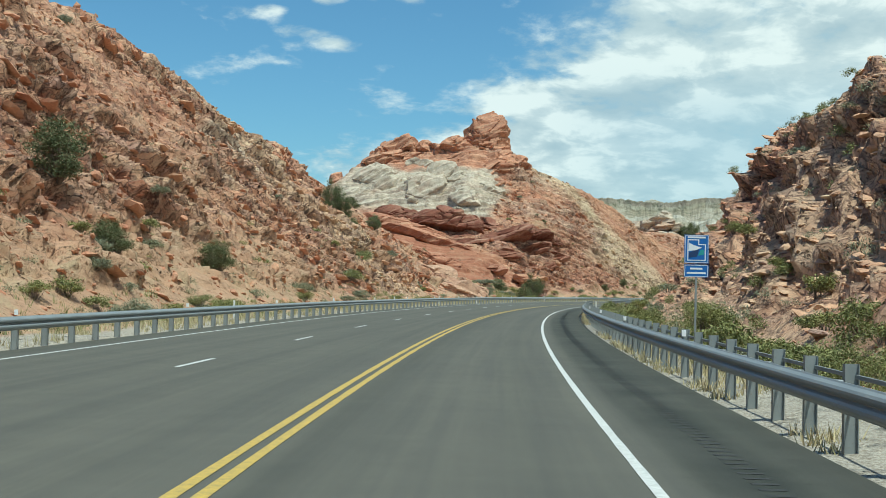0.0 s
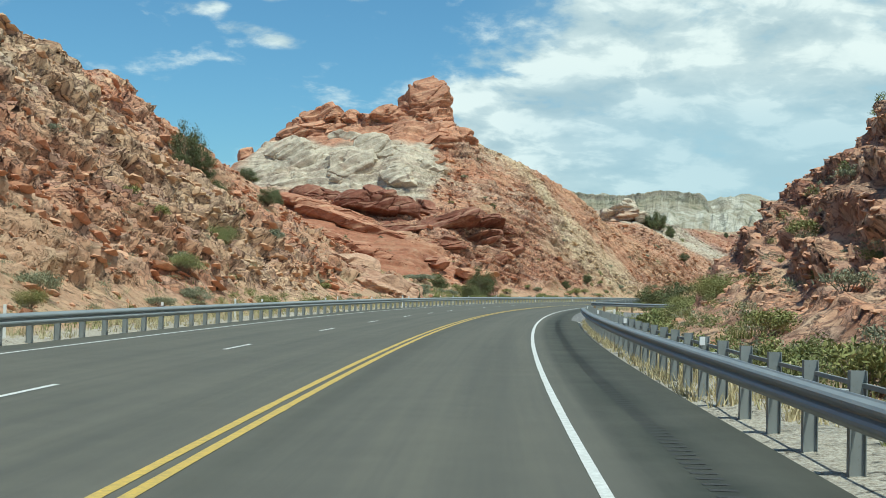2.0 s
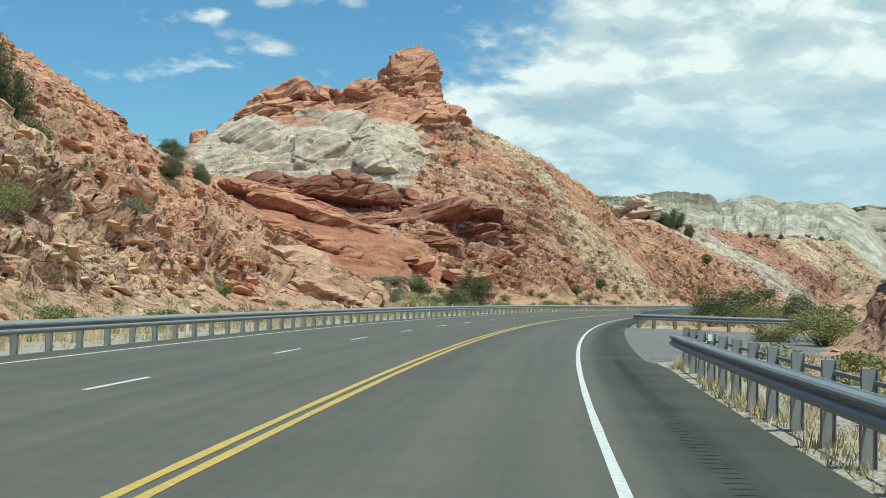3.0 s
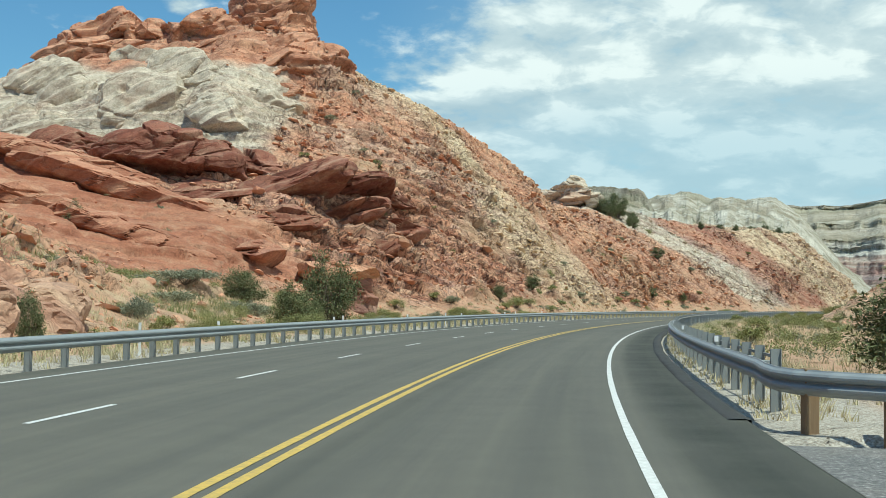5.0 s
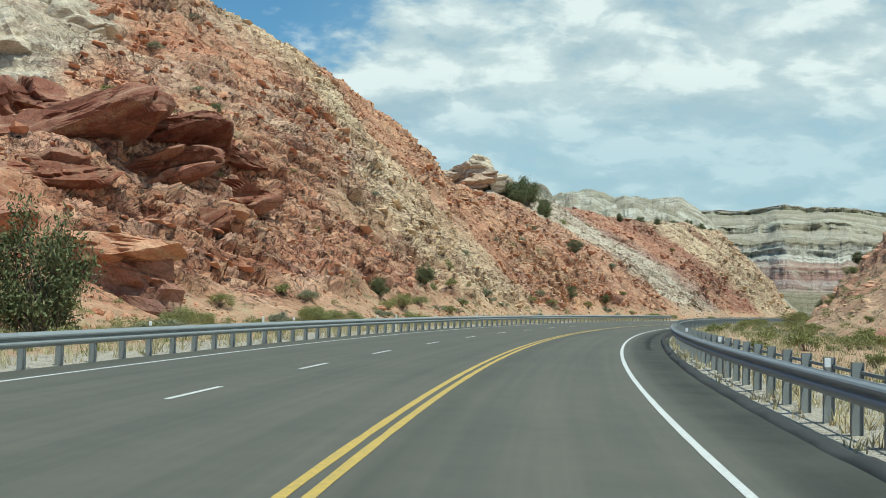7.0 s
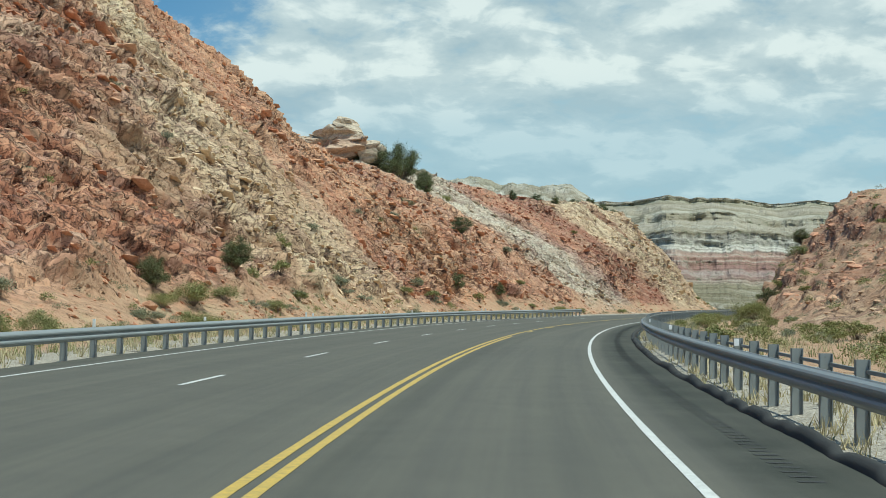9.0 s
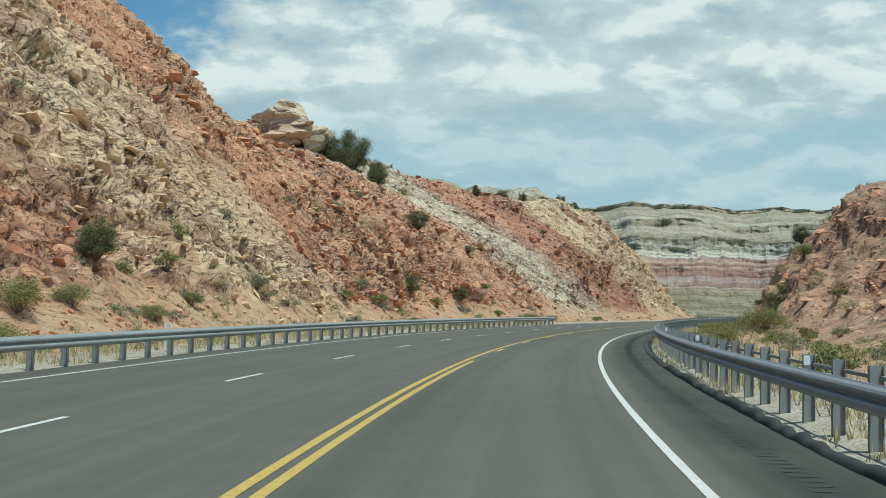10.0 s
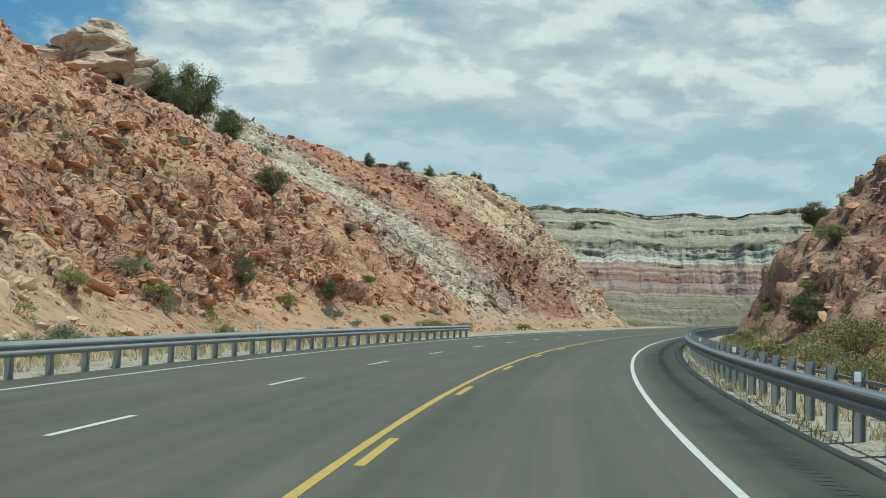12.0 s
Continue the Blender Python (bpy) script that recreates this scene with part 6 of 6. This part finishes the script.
def flat_box(name, w, h, x, z, mat, parent, y=-0.02, t=0.004):
    bm = bmesh.new()
    add_box(bm, (w, t, h), (x, y, z))
    return part(name, bm, mat, parent)


def polygon(name, pts, mat, parent, y):
    bm = bmesh.new()
    f = bm.faces.new([bm.verts.new((x, y, z)) for x, z in pts])
    ext = bmesh.ops.extrude_face_region(bm, geom=[f])["geom"]
    bmesh.ops.translate(bm, vec=(0, -0.003, 0), verts=[v for v in ext if isinstance(v, bmesh.types.BMVert)])
    bmesh.ops.recalc_face_normals(bm, faces=bm.faces)
    return part(name, bm, mat, parent)


def road_sign():
    base = tagged(new("road_sign"), "blue scenic route sign with a landscape picture on a steel post", "sign")
    size = 0.64
    g = field_at(-5.7, 7.25)
    x, y = on_road(-5.7, 7.25)
    zg = float(g[2])
    top = (3.15 - zg) / size
    base.matrix_basis = pose(float(x), float(y), zg, 0, 0, -math.degrees(heading(-5.7)) + 3) @ Matrix.Scale(size, 4)
    bm = bmesh.new()
    add_box(bm, (0.08, 0.06, top + 0.5), (0, 0.035, top / 2 - 0.26), 0.006)
    part("sign_post", bm, MAT_POST, base)
    for w, h, zc in ((0.96, 1.12, top - 0.56), (0.96, 0.50, top - 1.42)):
        bm = bmesh.new()
        add_box(bm, (w, 0.008, h), (0, 0, zc), 0.0)
        panel = part("sign_panel", bm, MAT_SIGN_BLUE, base)
        for bw, bh, bx, bz in ((w - 0.04, 0.02, 0, h / 2 - 0.03), (w - 0.04, 0.02, 0, -h / 2 + 0.03), (0.02, h - 0.04, w / 2 - 0.03, 0), (0.02, h - 0.04, -w / 2 + 0.03, 0)):
            flat_box("border", bw, bh, bx, zc + bz, MAT_SIGN_WHITE, panel, -0.007, 0.005)
        if h > 1:
            flat_box("lettering", 0.70, 0.07, 0, zc + 0.46, MAT_SIGN_WHITE, panel, -0.007, 0.005)
            polygon("picture_frame", [(-0.36, zc - 0.46), (0.36, zc - 0.46), (0.36, zc + 0.20), (0.10, zc + 0.20), (0.10, zc + 0.38), (-0.36, zc + 0.38)], MAT_SIGN_WHITE, panel, -0.006)
            polygon("picture_sky", [(-0.32, zc - 0.42), (0.32, zc - 0.42), (0.32, zc + 0.16), (0.06, zc + 0.16), (0.06, zc + 0.34), (-0.32, zc + 0.34)], MAT_SIGN_BLUE, panel, -0.010)
            polygon("picture_cloud", [(-0.32, zc - 0.08), (-0.05, zc - 0.05), (0.22, zc + 0.06), (0.05, zc + 0.10), (-0.12, zc + 0.16), (-0.30, zc + 0.24)], MAT_SIGN_WHITE, panel, -0.014)
            polygon("picture_hill", [(-0.30, zc - 0.34), (0.02, zc - 0.30), (0.10, zc - 0.02), (-0.10, zc - 0.06), (-0.30, zc - 0.14)], MAT_SIGN_DARK, panel, -0.0145)
            polygon("picture_water", [(0.06, zc - 0.26), (0.28, zc - 0.22), (0.30, zc - 0.04), (0.16, zc - 0.02)], MAT_SIGN_TEAL, panel, -0.015)
        else:
            flat_box("lettering", 0.48, 0.07, 0, zc + 0.09, MAT_SIGN_WHITE, panel, -0.007, 0.005)
            flat_box("lettering", 0.74, 0.07, 0, zc - 0.08, MAT_SIGN_WHITE, panel, -0.007, 0.005)


road_sign()

# ---- delineator posts behind the rails ----
MAT_WHITE_PLASTIC = plain_material("white_plastic", (0.75, 0.75, 0.72), 0.5, 0.08)
DELINEATOR = box_mesh("delineator", (0.085, 0.02, 1.05), MAT_WHITE_PLASTIC, 0.006)


def delineator(s, lat, z):
    m = at_road(s, lat, z)
    ob = share("delineator", DELINEATOR, None, m)
    tagged(ob, "white plastic delineator post behind the guard rail", "marker post", group="delineators along the road")


for s in np.arange(17, 330, 24.4):
    delineator(float(s), -9.9, 0.40)
delineator(60.0, 6.9, 0.42)
